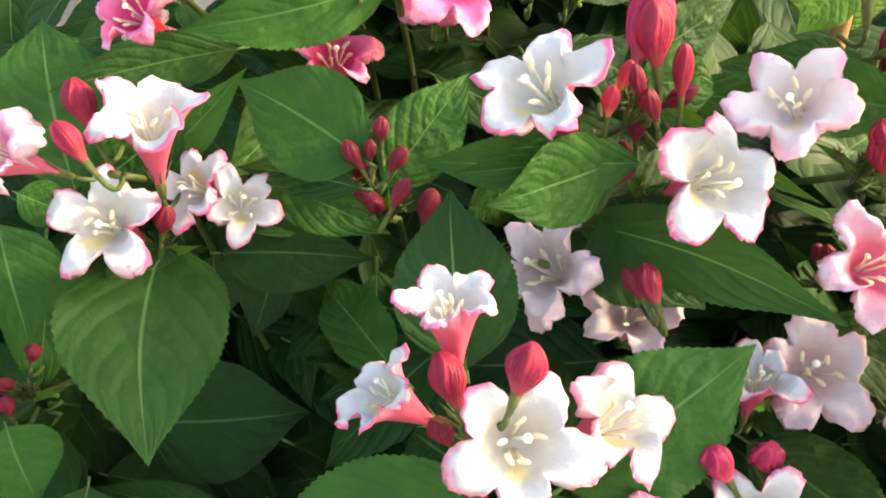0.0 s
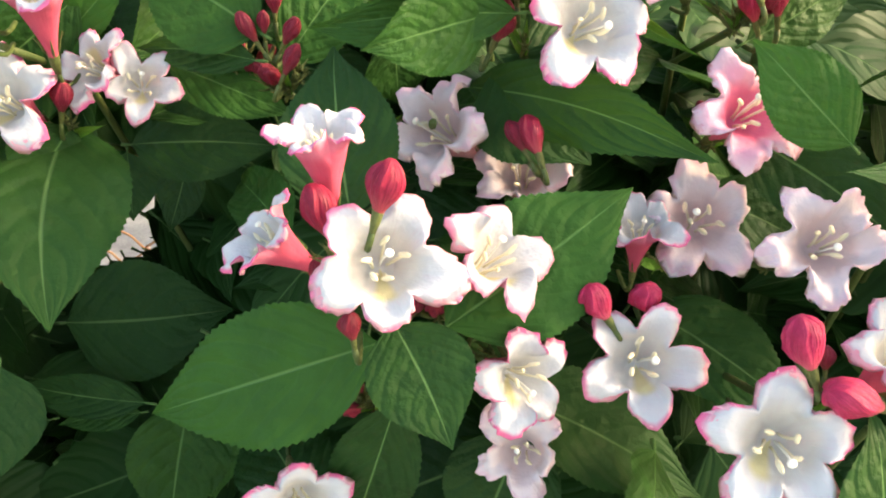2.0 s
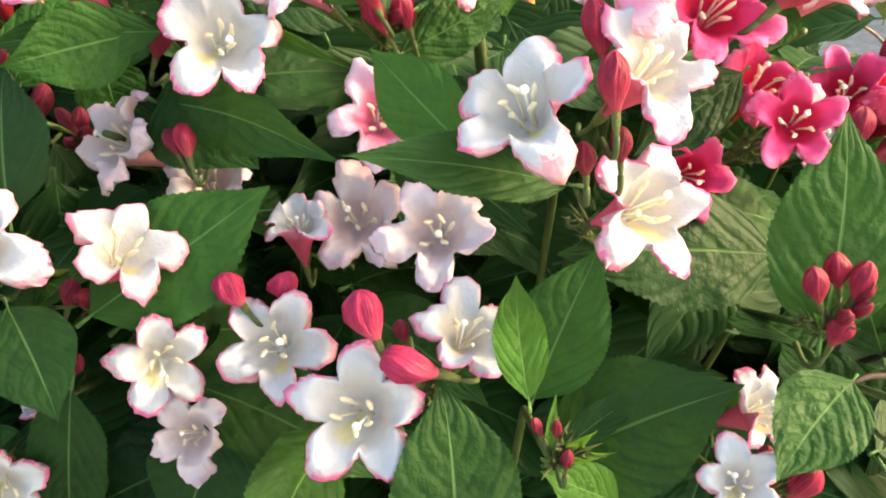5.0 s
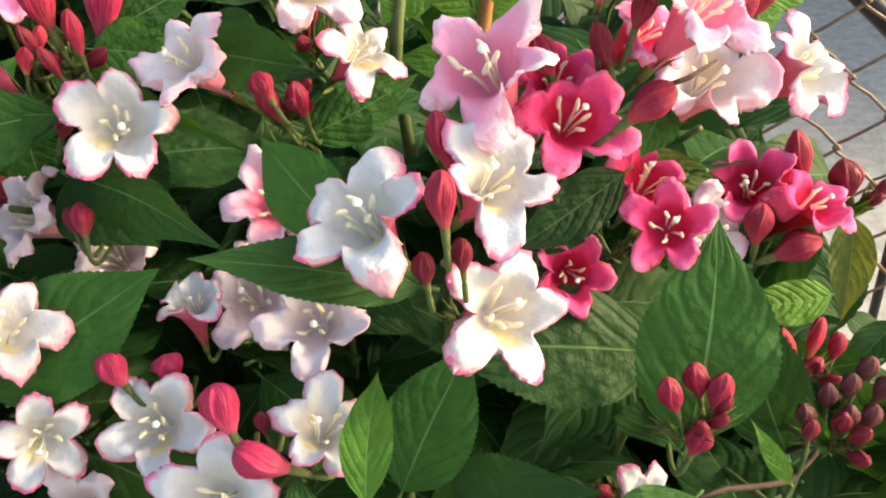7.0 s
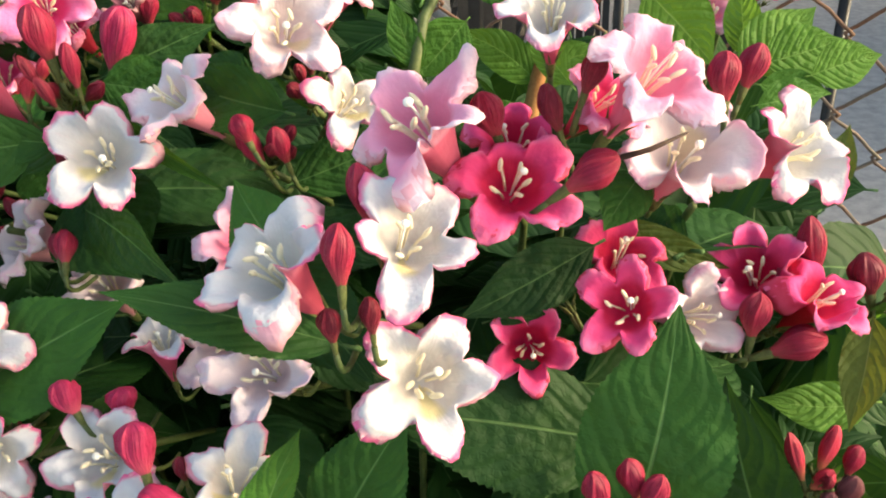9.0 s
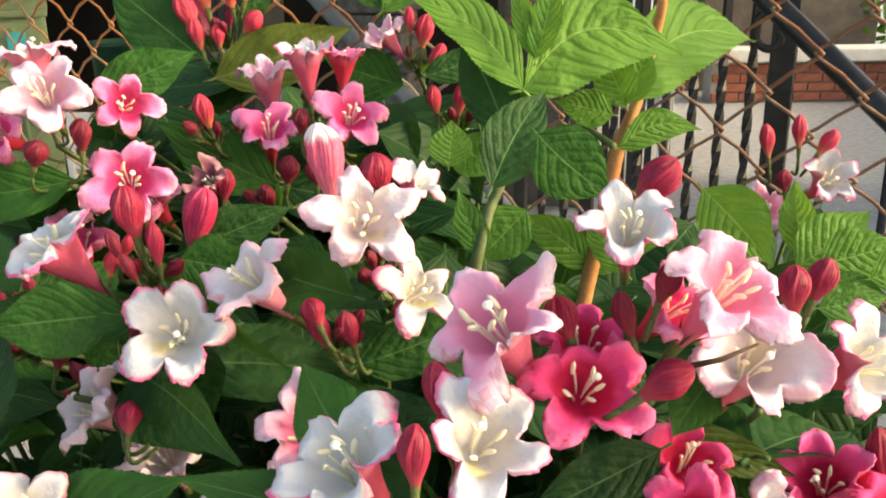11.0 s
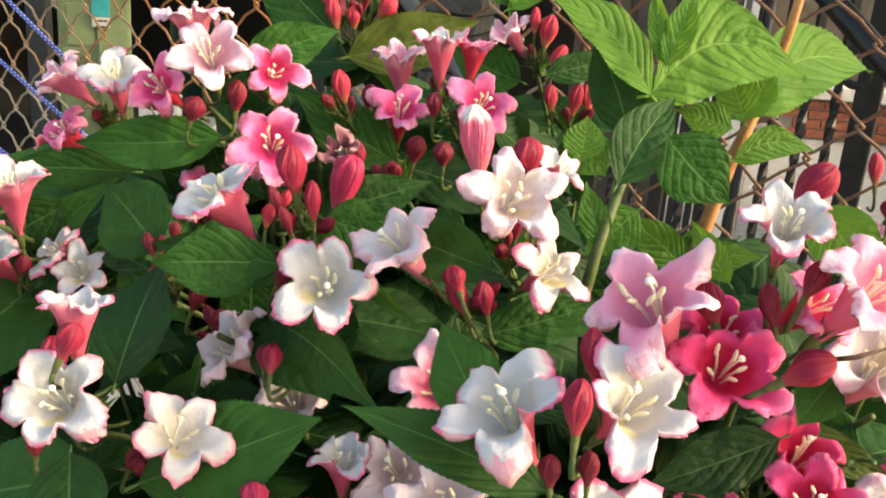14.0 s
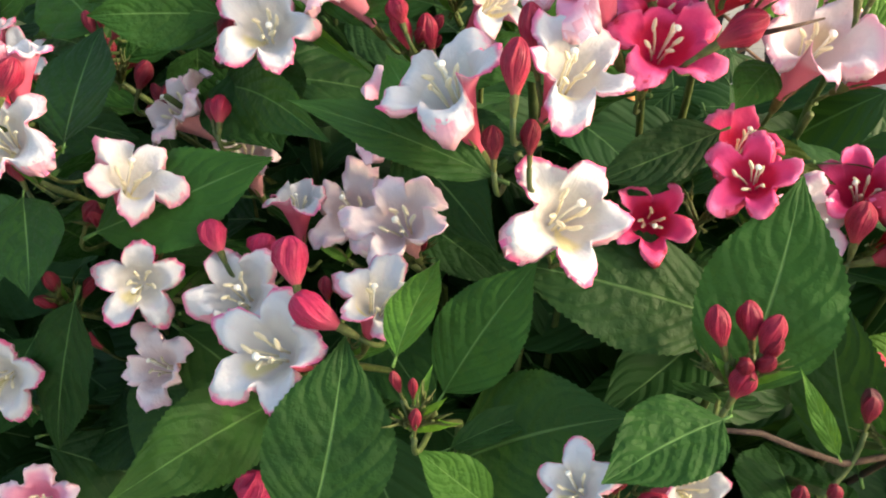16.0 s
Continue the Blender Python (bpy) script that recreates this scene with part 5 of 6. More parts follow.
bud("dk", (0.0552, 0.1796, 0.9780), (0.0584, 0.1809, 0.9872), 0.0075, hub)
hub = sprig((0.088, 0.190, 0.957))
flower("white", (0.0903, 0.1698, 0.9704), (-0.058, -0.686, 0.725), (-0.655, 0.574, 0.491), 0.0398, 1.15, hub, ((1.02, -0.08, 0.10), (1.00, -0.00, 0.13), (0.97, 0.02, 0.04), (1.03, 0.06, 0.10), (0.98, 0.00, 0.07)))
bud("hot", (0.0805, 0.1768, 0.9828), (0.0746, 0.1795, 0.9929), 0.0099, hub)
bud("hot", (0.0947, 0.1829, 0.9793), (0.0931, 0.1844, 0.9882), 0.0099, hub)
hub = sprig((0.135, 0.152, 0.961))
flower("white", (0.1193, 0.1326, 0.9737), (-0.134, -0.765, 0.630), (0.094, 0.623, 0.777), 0.0433, 1.07, hub, ((0.98, -0.03, 0.10), (1.04, 0.09, 0.10), (1.09, -0.00, 0.10), (1.01, -0.05, 0.10), (0.90, -0.01, 0.10)))
flower("white", (0.1513, 0.1429, 0.9921), (0.283, -0.321, 0.904), (-0.090, 0.929, 0.358), 0.0324, 0.98, hub, ((1.16, -0.05, 0.09), (1.00, -0.02, 0.11), (0.92, 0.07, 0.04), (1.01, -0.26, 0.10), (0.94, 0.26, 0.09)))
bud("hot", (0.1257, 0.1397, 0.9947), (0.1215, 0.1447, 1.0082), 0.0106, hub)
bud("hot", (0.1424, 0.1320, 0.9872), (0.1274, 0.1324, 0.9937), 0.0114, hub)
bud("dk", (0.1334, 0.1464, 0.9874), (0.1322, 0.1471, 0.9950), 0.0054, hub)
hub = sprig((0.057, 0.198, 0.909))
flower("pale", (0.0558, 0.1693, 0.9334), (-0.131, -0.786, 0.604), (-0.603, 0.324, 0.729), 0.0309, 1.15, hub, ((1.21, 0.00, 0.12), (1.03, 0.02, 0.10), (1.11, 0.22, 0.08), (0.68, -0.06, 0.13), (1.06, -0.19, 0.08)))
hub = sprig((-0.018, 0.184, 0.890))
flower("white", (-0.0177, 0.1684, 0.9142), (0.241, -0.911, 0.334), (-0.055, 0.331, 0.942), 0.0380, 1.07, hub, ((0.93, -0.06, 0.09), (1.09, 0.13, 0.07), (1.00, 0.00, 0.10), (1.00, 0.00, 0.10), (0.99, -0.06, 0.09)))
hub = sprig((0.008, 0.188, 0.939))
flower("white", (-0.0221, 0.2252, 0.9049), (-0.721, -0.196, 0.665), (-0.416, 0.543, 0.729), 0.0211, 1.50, hub)
hub = sprig((0.189, 0.157, 1.039))
flower("white", (0.1681, 0.1481, 1.0597), (-0.313, -0.483, 0.818), (-0.792, 0.608, 0.057), 0.0408, 1.15, hub, ((0.87, 0.19, 0.15), (0.94, -0.06, 0.07), (1.18, -0.02, 0.20), (0.98, 0.07, -0.01), (1.03, -0.18, 0.20)))
flower("white", (0.2027, 0.1545, 1.0653), (0.363, -0.541, 0.758), (-0.591, 0.495, 0.637), 0.0360, 1.15, hub, ((1.09, 0.08, 0.13), (0.78, -0.24, 0.02), (1.27, -0.06, 0.15), (0.93, 0.17, 0.08), (0.98, 0.05, 0.08)))
bud("red", (0.1914, 0.1608, 1.0666), (0.1882, 0.1636, 1.0813), 0.0097, hub)
bud("red", (0.1900, 0.1373, 1.0620), (0.1895, 0.1404, 1.0762), 0.0087, hub)
bud("dk", (0.1844, 0.1430, 1.0419), (0.1835, 0.1433, 1.0511), 0.0071, hub)
bud("dk", (0.1940, 0.1457, 1.0434), (0.1935, 0.1464, 1.0532), 0.0065, hub)
hub = sprig((0.198, 0.177, 0.995))
flower("white", (0.2048, 0.1553, 1.0220), (0.384, -0.717, 0.581), (-0.768, 0.101, 0.632), 0.0419, 1.07, hub, ((1.02, -0.03, 0.02), (1.10, -0.00, 0.18), (1.02, -0.00, 0.08), (0.91, 0.14, 0.09), (0.95, -0.11, 0.18)))
hub = sprig((0.220, 0.209, 1.054))
flower("pink", (0.2011, 0.1757, 1.0885), (-0.329, -0.499, 0.802), (-0.499, 0.813, 0.301), 0.0441, 0.98, hub, ((1.02, -0.08, 0.15), (0.84, -0.02, 0.12), (1.13, 0.17, 0.13), (1.00, -0.02, 0.06), (1.03, -0.05, 0.11)))
flower("red", (0.2253, 0.1800, 1.0701), (0.174, -0.647, 0.743), (-0.985, -0.108, 0.137), 0.0350, 1.15, hub, ((1.03, 0.08, 0.11), (1.09, -0.04, 0.11), (1.14, 0.19, 0.07), (1.06, 0.04, 0.09), (0.73, -0.28, 0.13)))
flower("hot", (0.248, 0.200, 1.087), (0.557, -0.407, 0.724), (-0.311, 0.707, 0.636), 0.0289, 1.4, hub)
flower("red", (0.223, 0.204, 1.073), (0.016, -0.476, 0.879), (-0.068, 0.877, 0.476), 0.0306, 1.3, hub)
hub = sprig((0.246, 0.215, 1.002))
flower("red", (0.2571, 0.1860, 1.0306), (-0.182, -0.747, 0.640), (-0.878, 0.416, 0.236), 0.0308, 1.07, hub, ((1.04, -0.10, 0.09), (1.09, 0.10, 0.12), (0.94, -0.13, 0.09), (0.96, 0.06, 0.09), (0.97, 0.07, 0.10)))
flower("red", (0.229, 0.196, 1.008), (0.122, -0.882, 0.455), (0.456, 0.457, 0.764), 0.0291, 1.5, hub)
flower("red", (0.256, 0.215, 1.031), (0.221, -0.492, 0.842), (-0.183, 0.827, 0.531), 0.0333, 1.2, hub)
hub = sprig((0.308, 0.248, 0.984))
flower("red", (0.322, 0.237, 1.007), (0.455, -0.390, 0.800), (-0.318, 0.768, 0.555), 0.0338, 1.1, hub)
flower("red", (0.302, 0.248, 1.009), (-0.174, -0.568, 0.805), (-0.152, 0.823, 0.548), 0.0361, 1.4, hub)
bud("red", (0.3218, 0.2494, 1.0081), (0.3184, 0.2549, 1.0279), 0.0105, hub)
bud("red", (0.2997, 0.2274, 0.9967), (0.3012, 0.2309, 1.0111), 0.0116, hub)
bud("red", (0.3065, 0.2259, 0.9915), (0.3232, 0.2277, 0.9972), 0.0131, hub)
hub = sprig((0.270, 0.251, 0.981))
flower("blush", (0.283, 0.231, 1.001), (0.589, -0.643, 0.489), (-0.170, 0.493, 0.853), 0.0332, 1.3, hub)
hub = sprig((0.278, 0.239, 1.038))
flower("blush", (0.271, 0.213, 1.067), (0.183, -0.578, 0.795), (0.138, -0.786, -0.603), 0.0407, 1.4, hub)
flower("white", (0.3040, 0.2231, 1.0647), (0.610, -0.549, 0.572), (-0.144, 0.632, 0.761), 0.0390, 1.15, hub, ((0.99, 0.03, 0.12), (0.99, -0.07, 0.06), (1.06, -0.03, 0.14), (1.01, 0.06, 0.07), (0.96, 0.02, 0.11)))
hub = sprig((0.236, 0.196, 1.074))
flower("pink", (0.2607, 0.1839, 1.0997), (0.448, -0.381, 0.809), (-0.304, 0.786, 0.538), 0.0376, 1.15, hub, ((0.98, 0.08, 0.14), (1.01, 0.05, 0.13), (1.03, -0.00, 0.12), (1.11, -0.01, 0.10), (0.88, -0.11, 0.16)))
flower("white", (0.2347, 0.1837, 1.1141), (0.037, -0.558, 0.829), (-0.980, -0.181, -0.078), 0.0274, 1.23, hub, ((1.05, -0.01, 0.10), (1.07, 0.05, 0.11), (0.87, 0.05, 0.07), (1.02, -0.02, 0.10), (0.99, -0.07, 0.10)))
bud("red", (0.2403, 0.1729, 1.0725), (0.2521, 0.1752, 1.0811), 0.0111, hub)
bud("red", (0.2204, 0.1894, 1.0800), (0.2159, 0.1902, 1.0914), 0.0106, hub)
bud("dk", (0.2370, 0.1889, 1.0819), (0.2330, 0.1901, 1.0941), 0.0071, hub)
bud("dk", (0.2433, 0.1886, 1.0925), (0.2466, 0.1905, 1.1034), 0.0078, hub)
bud("red", (0.2368, 0.1998, 1.1156), (0.2449, 0.2015, 1.1283), 0.0108, hub)
hub = sprig((0.141, 0.272, 1.057))
flower("white", (0.1610, 0.2535, 1.0654), (0.569, -0.537, 0.623), (-0.804, -0.522, 0.285), 0.0333, 0.98, hub, ((1.11, -0.19, 0.06), (1.14, 0.00, 0.12), (1.08, 0.17, 0.05), (0.88, 0.05, 0.14), (0.82, -0.03, 0.12)))
flower("blush", (0.1460, 0.2381, 1.0957), (0.347, -0.703, 0.621), (-0.936, -0.304, 0.180), 0.0398, 1.15, hub, ((1.07, 0.07, 0.11), (0.89, -0.05, 0.09), (1.09, 0.03, 0.09), (1.04, -0.09, 0.10), (0.92, 0.05, 0.12)))
flower("white", (0.1551, 0.2736, 1.0990), (0.460, -0.121, 0.879), (-0.336, 0.346, 0.876), 0.0239, 1.30, hub)
bud("tipped", (0.1268, 0.2632, 1.0948), (0.1216, 0.2646, 1.1218), 0.0132, hub)
bud("red", (0.1493, 0.2528, 1.1019), (0.1464, 0.2511, 1.1149), 0.0125, hub)
hub = sprig((-0.037, 0.336, 1.094))
flower("shell", (-0.0144, 0.3008, 1.1248), (0.264, -0.691, 0.672), (-0.807, 0.223, 0.546), 0.0400, 1.07, hub, ((0.93, -0.09, 0.11), (1.04, 0.01, 0.11), (1.02, 0.06, 0.10), (1.08, -0.01, 0.10), (0.93, 0.02, 0.11)))
flower("hot", (-0.044, 0.304, 1.106), (-0.063, -0.853, 0.518), (0.049, 0.516, 0.855), 0.0324, 1.1, hub)
flower("pink", (-0.0465, 0.3385, 1.1352), (-0.130, -0.052, 0.990), (-0.953, -0.283, -0.104), 0.0385, 1.15, hub, ((1.03, 0.04, 0.13), (0.93, 0.11, 0.10), (0.93, -0.15, 0.14), (1.12, -0.04, 0.11), (0.98, 0.04, 0.12)))
hub = sprig((-0.015, 0.364, 1.094))
flower("hot", (-0.0020, 0.3405, 1.1135), (0.594, -0.716, 0.366), (0.128, 0.534, 0.836), 0.0331, 1.23, hub, ((0.94, 0.13, 0.11), (1.02, 0.00, 0.10), (0.94, 0.09, 0.10), (0.96, -0.16, 0.11), (1.14, -0.07, 0.10)))
hub = sprig((-0.095, 0.335, 1.073))
flower("white", (-0.0767, 0.3153, 1.1080), (0.101, -0.407, 0.908), (-0.956, -0.291, -0.024), 0.0376, 0.98, hub, ((1.03, 0.13, 0.17), (0.91, 0.14, 0.10), (0.98, -0.10, 0.10), (0.95, -0.09, 0.16), (1.12, -0.09, 0.08)))
flower("pink", (-0.1123, 0.3201, 1.1013), (-0.634, -0.441, 0.635), (-0.183, 0.528, 0.829), 0.0340, 1.20, hub)
flower("hot", (-0.1076, 0.3141, 1.0741), (-0.373, -0.599, 0.708), (-0.174, 0.376, 0.910), 0.0323, 1.30, hub)
hub = sprig((-0.002, 0.361, 1.047))
flower("hot", (0.0063, 0.3231, 1.0816), (0.386, -0.766, 0.514), (-0.797, 0.003, 0.604), 0.0428, 1.07, hub, ((0.94, 0.08, 0.11), (1.11, 0.00, 0.10), (1.01, 0.00, 0.10), (1.01, -0.02, 0.10), (0.93, -0.06, 0.11)))
flower("hot", (-0.001, 0.352, 1.065), (-0.153, -0.595, 0.789), (0.072, 0.790, 0.609), 0.0332, 1.4, hub)
hub = sprig((0.057, 0.434, 1.093))
flower("rose", (0.0356, 0.4190, 1.1148), (-0.070, -0.161, 0.985), (-0.988, -0.126, -0.091), 0.0352, 1.80, hub, ((1.00, 0.03, 0.13), (0.98, 0.02, 0.07), (0.98, -0.05, 0.13), (1.07, -0.02, 0.10), (0.98, 0.02, 0.11)))
flower("white", (0.0625, 0.4079, 1.1268), (-0.021, -0.126, 0.992), (-0.997, -0.036, 0.074), 0.0338, 1.80, hub, ((1.03, 0.05, 0.12), (0.96, 0.06, 0.10), (0.96, -0.09, 0.11), (1.04, -0.05, 0.12), (1.01, 0.02, 0.11)))
flower("hot", (0.0775, 0.4231, 1.1252), (0.067, -0.009, 0.998), (-0.486, 0.666, 0.566), 0.0284, 1.80, hub)
hub = sprig((0.033, 0.413, 1.072))
flower("hot", (0.0488, 0.3884, 1.0951), (0.209, -0.498, 0.842), (-0.915, 0.203, 0.348), 0.0365, 1.07, hub, ((1.15, 0.18, 0.14), (0.86, 0.04, 0.08), (0.98, -0.04, 0.09), (0.93, -0.09, 0.14), (1.10, -0.10, 0.10)))
bud("red", (0.0223, 0.4074, 1.0887), (0.0242, 0.4076, 1.1032), 0.0095, hub)
hub = sprig((0.082, 0.393, 1.084))
flower("hot", (0.0959, 0.3793, 1.1050), (0.367, -0.677, 0.638), (-0.914, -0.136, 0.381), 0.0366, 0.98, hub, ((1.11, -0.03, 0.09), (0.94, 0.07, 0.09), (1.04, 0.09, 0.08), (0.98, -0.14, 0.13), (0.94, 0.01, 0.11)))
bud("dk", (0.0719, 0.3740, 1.0960), (0.0724, 0.3733, 1.1086), 0.0098, hub)
hub = sprig((0.099, 0.499, 1.109))
flower("rose", (0.0812, 0.4905, 1.1330), (-0.520, -0.329, 0.788), (-0.257, 0.637, 0.726), 0.0283, 1.30, hub)
bud("coral", (0.0964, 0.4902, 1.1337), (0.0960, 0.4900, 1.1491), 0.0083, hub)
bud("coral", (0.1034, 0.4904, 1.1261), (0.1064, 0.4921, 1.1448), 0.0145, hub)
bud("coral", (0.1100, 0.4880, 1.1098), (0.1160, 0.4906, 1.1281), 0.0124, hub)
hub = sprig((0.251, 0.192, 0.904))
flower("white", (0.2549, 0.1669, 0.9270), (0.519, -0.516, 0.681), (-0.738, 0.130, 0.662), 0.0337, 1.23, hub, ((1.19, -0.20, 0.07), (1.00, 0.00, 0.10), (1.00, 0.00, 0.10), (0.83, 0.20, 0.14), (1.00, 0.00, 0.10)))
hub = sprig((0.227, 0.110, 0.952))
flower("white", (0.2195, 0.0983, 0.9722), (-0.185, -0.554, 0.812), (-0.068, 0.831, 0.552), 0.0246, 0.90, hub, ((1.07, 0.01, 0.10), (0.87, -0.01, 0.12), (1.02, 0.00, 0.10), (1.02, 0.00, 0.10), (1.02, 0.00, 0.10)))
bud("red", (0.2353, 0.1016, 0.9606), (0.2424, 0.1030, 0.9699), 0.0095, hub)
hub = sprig((-0.118, 0.368, 1.036))
flower("blush", (-0.1096, 0.3351, 1.0579), (-0.552, -0.775, 0.308), (-0.192, 0.843, 0.502), 0.0254, 1.20, hub)
hub = sprig((-0.045, 0.365, 1.010))
flower("hot", (-0.042, 0.348, 1.042), (0.111, -0.418, 0.902), (-0.038, 0.905, 0.424), 0.0387, 1.3, hub)
hub = sprig((0.326, 0.500, 1.037))
flower("white", (0.333, 0.478, 1.060), (0.285, -0.718, 0.635), (-0.201, 0.603, 0.772), 0.0338, 1.5, hub)
hub = sprig((0.299, 0.506, 1.016))
flower("pink", (0.302, 0.486, 1.040), (0.166, -0.659, 0.734), (-0.185, 0.710, 0.679), 0.0320, 1.1, hub)
hub = sprig((-0.013, 0.195, 0.830))
flower("pink", (-0.010, 0.169, 0.852), (0.110, -0.829, 0.548), (-0.155, 0.531, 0.833), 0.0368, 1.4, hub)
hub = sprig((-0.019, 0.277, 1.010))
bud("dk", (-0.0203, 0.2789, 1.0402), (-0.0198, 0.2800, 1.0486), 0.0062, hub)
bud("dk", (-0.0272, 0.2734, 1.0324), (-0.0324, 0.2755, 1.0423), 0.0062, hub)
bud("dk", (-0.0243, 0.2751, 1.0347), (-0.0238, 0.2756, 1.0425), 0.0050, hub)
bud("dk", (-0.0176, 0.2728, 1.0314), (-0.0124, 0.2740, 1.0401), 0.0066, hub)
bud("dk", (-0.0161, 0.2539, 1.0290), (-0.0108, 0.2557, 1.0385), 0.0063, hub)
bud("dk", (-0.0064, 0.2723, 1.0096), (-0.0031, 0.2759, 1.0221), 0.0093, hub)
hub = sprig((0.010, 0.273, 0.991))
bud("dk", (0.0098, 0.2678, 1.0032), (0.0098, 0.2703, 1.0141), 0.0071, hub)
hub = sprig((0.284, 0.225, 1.070))
bud("red", (0.2814, 0.2160, 1.0816), (0.2807, 0.2186, 1.0950), 0.0102, hub)
bud("red", (0.2875, 0.2239, 1.0832), (0.2911, 0.2265, 1.0951), 0.0094, hub)
hub = sprig((0.342, 0.255, 0.990))
bud("dk", (0.3407, 0.2500, 1.0023), (0.3370, 0.2522, 1.0163), 0.0136, hub)
hub = sprig((0.331, 0.239, 0.920))
bud("coral", (0.3256, 0.2326, 0.9323), (0.3194, 0.2365, 0.9500), 0.0083, hub)
bud("coral", (0.3315, 0.2352, 0.9348), (0.3362, 0.2407, 0.9517), 0.0087, hub)
bud("coral", (0.3288, 0.2317, 0.9295), (0.3356, 0.2327, 0.9374), 0.0091, hub)
bud("red", (0.3417, 0.2365, 0.9335), (0.3441, 0.2386, 0.9451), 0.0083, hub)
hub = sprig((0.260, 0.149, 0.979))
bud("red", (0.2535, 0.1422, 0.9951), (0.2498, 0.1424, 1.0070), 0.0080, hub)
bud("red", (0.2615, 0.1486, 0.9951), (0.2589, 0.1489, 1.0066), 0.0084, hub)
bud("red", (0.2646, 0.1441, 0.9936), (0.2675, 0.1457, 1.0051), 0.0080, hub)
bud("red", (0.2586, 0.1398, 0.9805), (0.2617, 0.1406, 0.9901), 0.0084, hub)
hub = sprig((-0.003, 0.459, 1.127))
bud("tipped", (-0.0157, 0.4548, 1.1344), (-0.0264, 0.4582, 1.1593), 0.0130, hub)
bud("coral", (-0.0119, 0.4513, 1.1502), (-0.0171, 0.4523, 1.1755), 0.0162, hub)
bud("coral", (-0.0040, 0.4583, 1.1664), (-0.0067, 0.4584, 1.1859), 0.0128, hub)
bud("coral", (0.0006, 0.4591, 1.1641), (-0.0007, 0.4592, 1.1818), 0.0114, hub)
bud("coral", (0.0080, 0.4589, 1.1547), (0.0132, 0.4614, 1.1735), 0.0155, hub)
bud("coral", (0.0015, 0.4556, 1.1504), (-0.0001, 0.4544, 1.1636), 0.0108, hub)
bud("coral", (0.0083, 0.4540, 1.1367), (0.0177, 0.4559, 1.1484), 0.0141, hub)
bud("coral", (-0.0139, 0.4445, 1.1278), (-0.0187, 0.4437, 1.1461), 0.0128, hub)
bud("coral", (-0.0045, 0.4478, 1.1290), (-0.0053, 0.4467, 1.1418), 0.0108, hub)
bud("coral", (-0.0167, 0.4465, 1.1384), (-0.0262, 0.4447, 1.1587), 0.0155, hub)
hub = sprig((0.125, 0.493, 1.075))
bud("coral", (0.1137, 0.4833, 1.0885), (0.1114, 0.4828, 1.1051), 0.0110, hub)
bud("coral", (0.1261, 0.4869, 1.0873), (0.1283, 0.4885, 1.1063), 0.0110, hub)
bud("coral", (0.1357, 0.4905, 1.0893), (0.1322, 0.4898, 1.1065), 0.0096, hub)
hub = sprig((0.022, 0.384, 1.083))
bud("coral", (0.0214, 0.3779, 1.0963), (0.0172, 0.3769, 1.1133), 0.0126, hub)
hub = sprig((0.058, 0.372, 1.054))
bud("red", (0.0376, 0.3549, 1.0661), (0.0392, 0.3552, 1.0813), 0.0110, hub)
bud("red", (0.0532, 0.3683, 1.0577), (0.0535, 0.3677, 1.0708), 0.0106, hub)
bud("dk", (0.0623, 0.3747, 1.0704), (0.0645, 0.3749, 1.0843), 0.0118, hub)
bud("dk", (0.0817, 0.3654, 1.0732), (0.0822, 0.3646, 1.0853), 0.0109, hub)
flower("spent", (0.0314, 0.3522, 1.0748), (-0.201, -0.642, 0.740), (0.100, 0.500, 0.860), 0.0239, 1.90, hub)
hub = sprig((-0.014, 0.309, 1.083))
bud("dk", (-0.0040, 0.3068, 1.0986), (-0.0030, 0.3066, 1.1128), 0.0100, hub)
bud("dk", (-0.0233, 0.2990, 1.0927), (-0.0192, 0.2991, 1.1040), 0.0111, hub)
hub = sprig((0.032, 0.231, 1.021))
hub = sprig((-0.042, 0.310, 1.001))
bud("dk", (-0.0415, 0.3033, 1.0123), (-0.0401, 0.3023, 1.0229), 0.0085, hub)
hub = sprig((0.104, 0.152, 0.882))
bud("hot", (0.1042, 0.1464, 0.8948), (0.1038, 0.1490, 0.9100), 0.0157, hub)
hub = sprig((0.314, 0.482, 1.055))
bud("coral", (0.3009, 0.4741, 1.0720), (0.2979, 0.4746, 1.0896), 0.0105, hub)
bud("coral", (0.3167, 0.4795, 1.0765), (0.3158, 0.4807, 1.0943), 0.0098, hub)
bud("coral", (0.3271, 0.4811, 1.0730), (0.3357, 0.4832, 1.0862), 0.0117, hub)
bud("red", (0.3107, 0.4709, 1.0544), (0.3092, 0.4700, 1.0663), 0.0092, hub)
hub = sprig((-0.167, 0.271, 0.931))
bud("dk", (-0.1663, 0.2777, 0.9448), (-0.1636, 0.2785, 0.9529), 0.0077, hub)
bud("dk", (-0.1670, 0.2536, 0.9389), (-0.1681, 0.2545, 0.9471), 0.0078, hub)
hub = sprig((0.172, 0.113, 0.970))
bud("dk", (0.1687, 0.1088, 0.9837), (0.1666, 0.1084, 0.9902), 0.0033, hub)
bud("dk", (0.1726, 0.1082, 0.9829), (0.1725, 0.1078, 0.9895), 0.0030, hub)
bud("dk", (0.1746, 0.1035, 0.9760), (0.1749, 0.1034, 0.9829), 0.0039, hub)
hub = sprig((0.290, 0.145, 0.949))
bud("dk", (0.2987, 0.1538, 0.9705), (0.2983, 0.1534, 0.9794), 0.0056, hub)
bud("dk", (0.2803, 0.1303, 0.9542), (0.2800, 0.1292, 0.9616), 0.0054, hub)
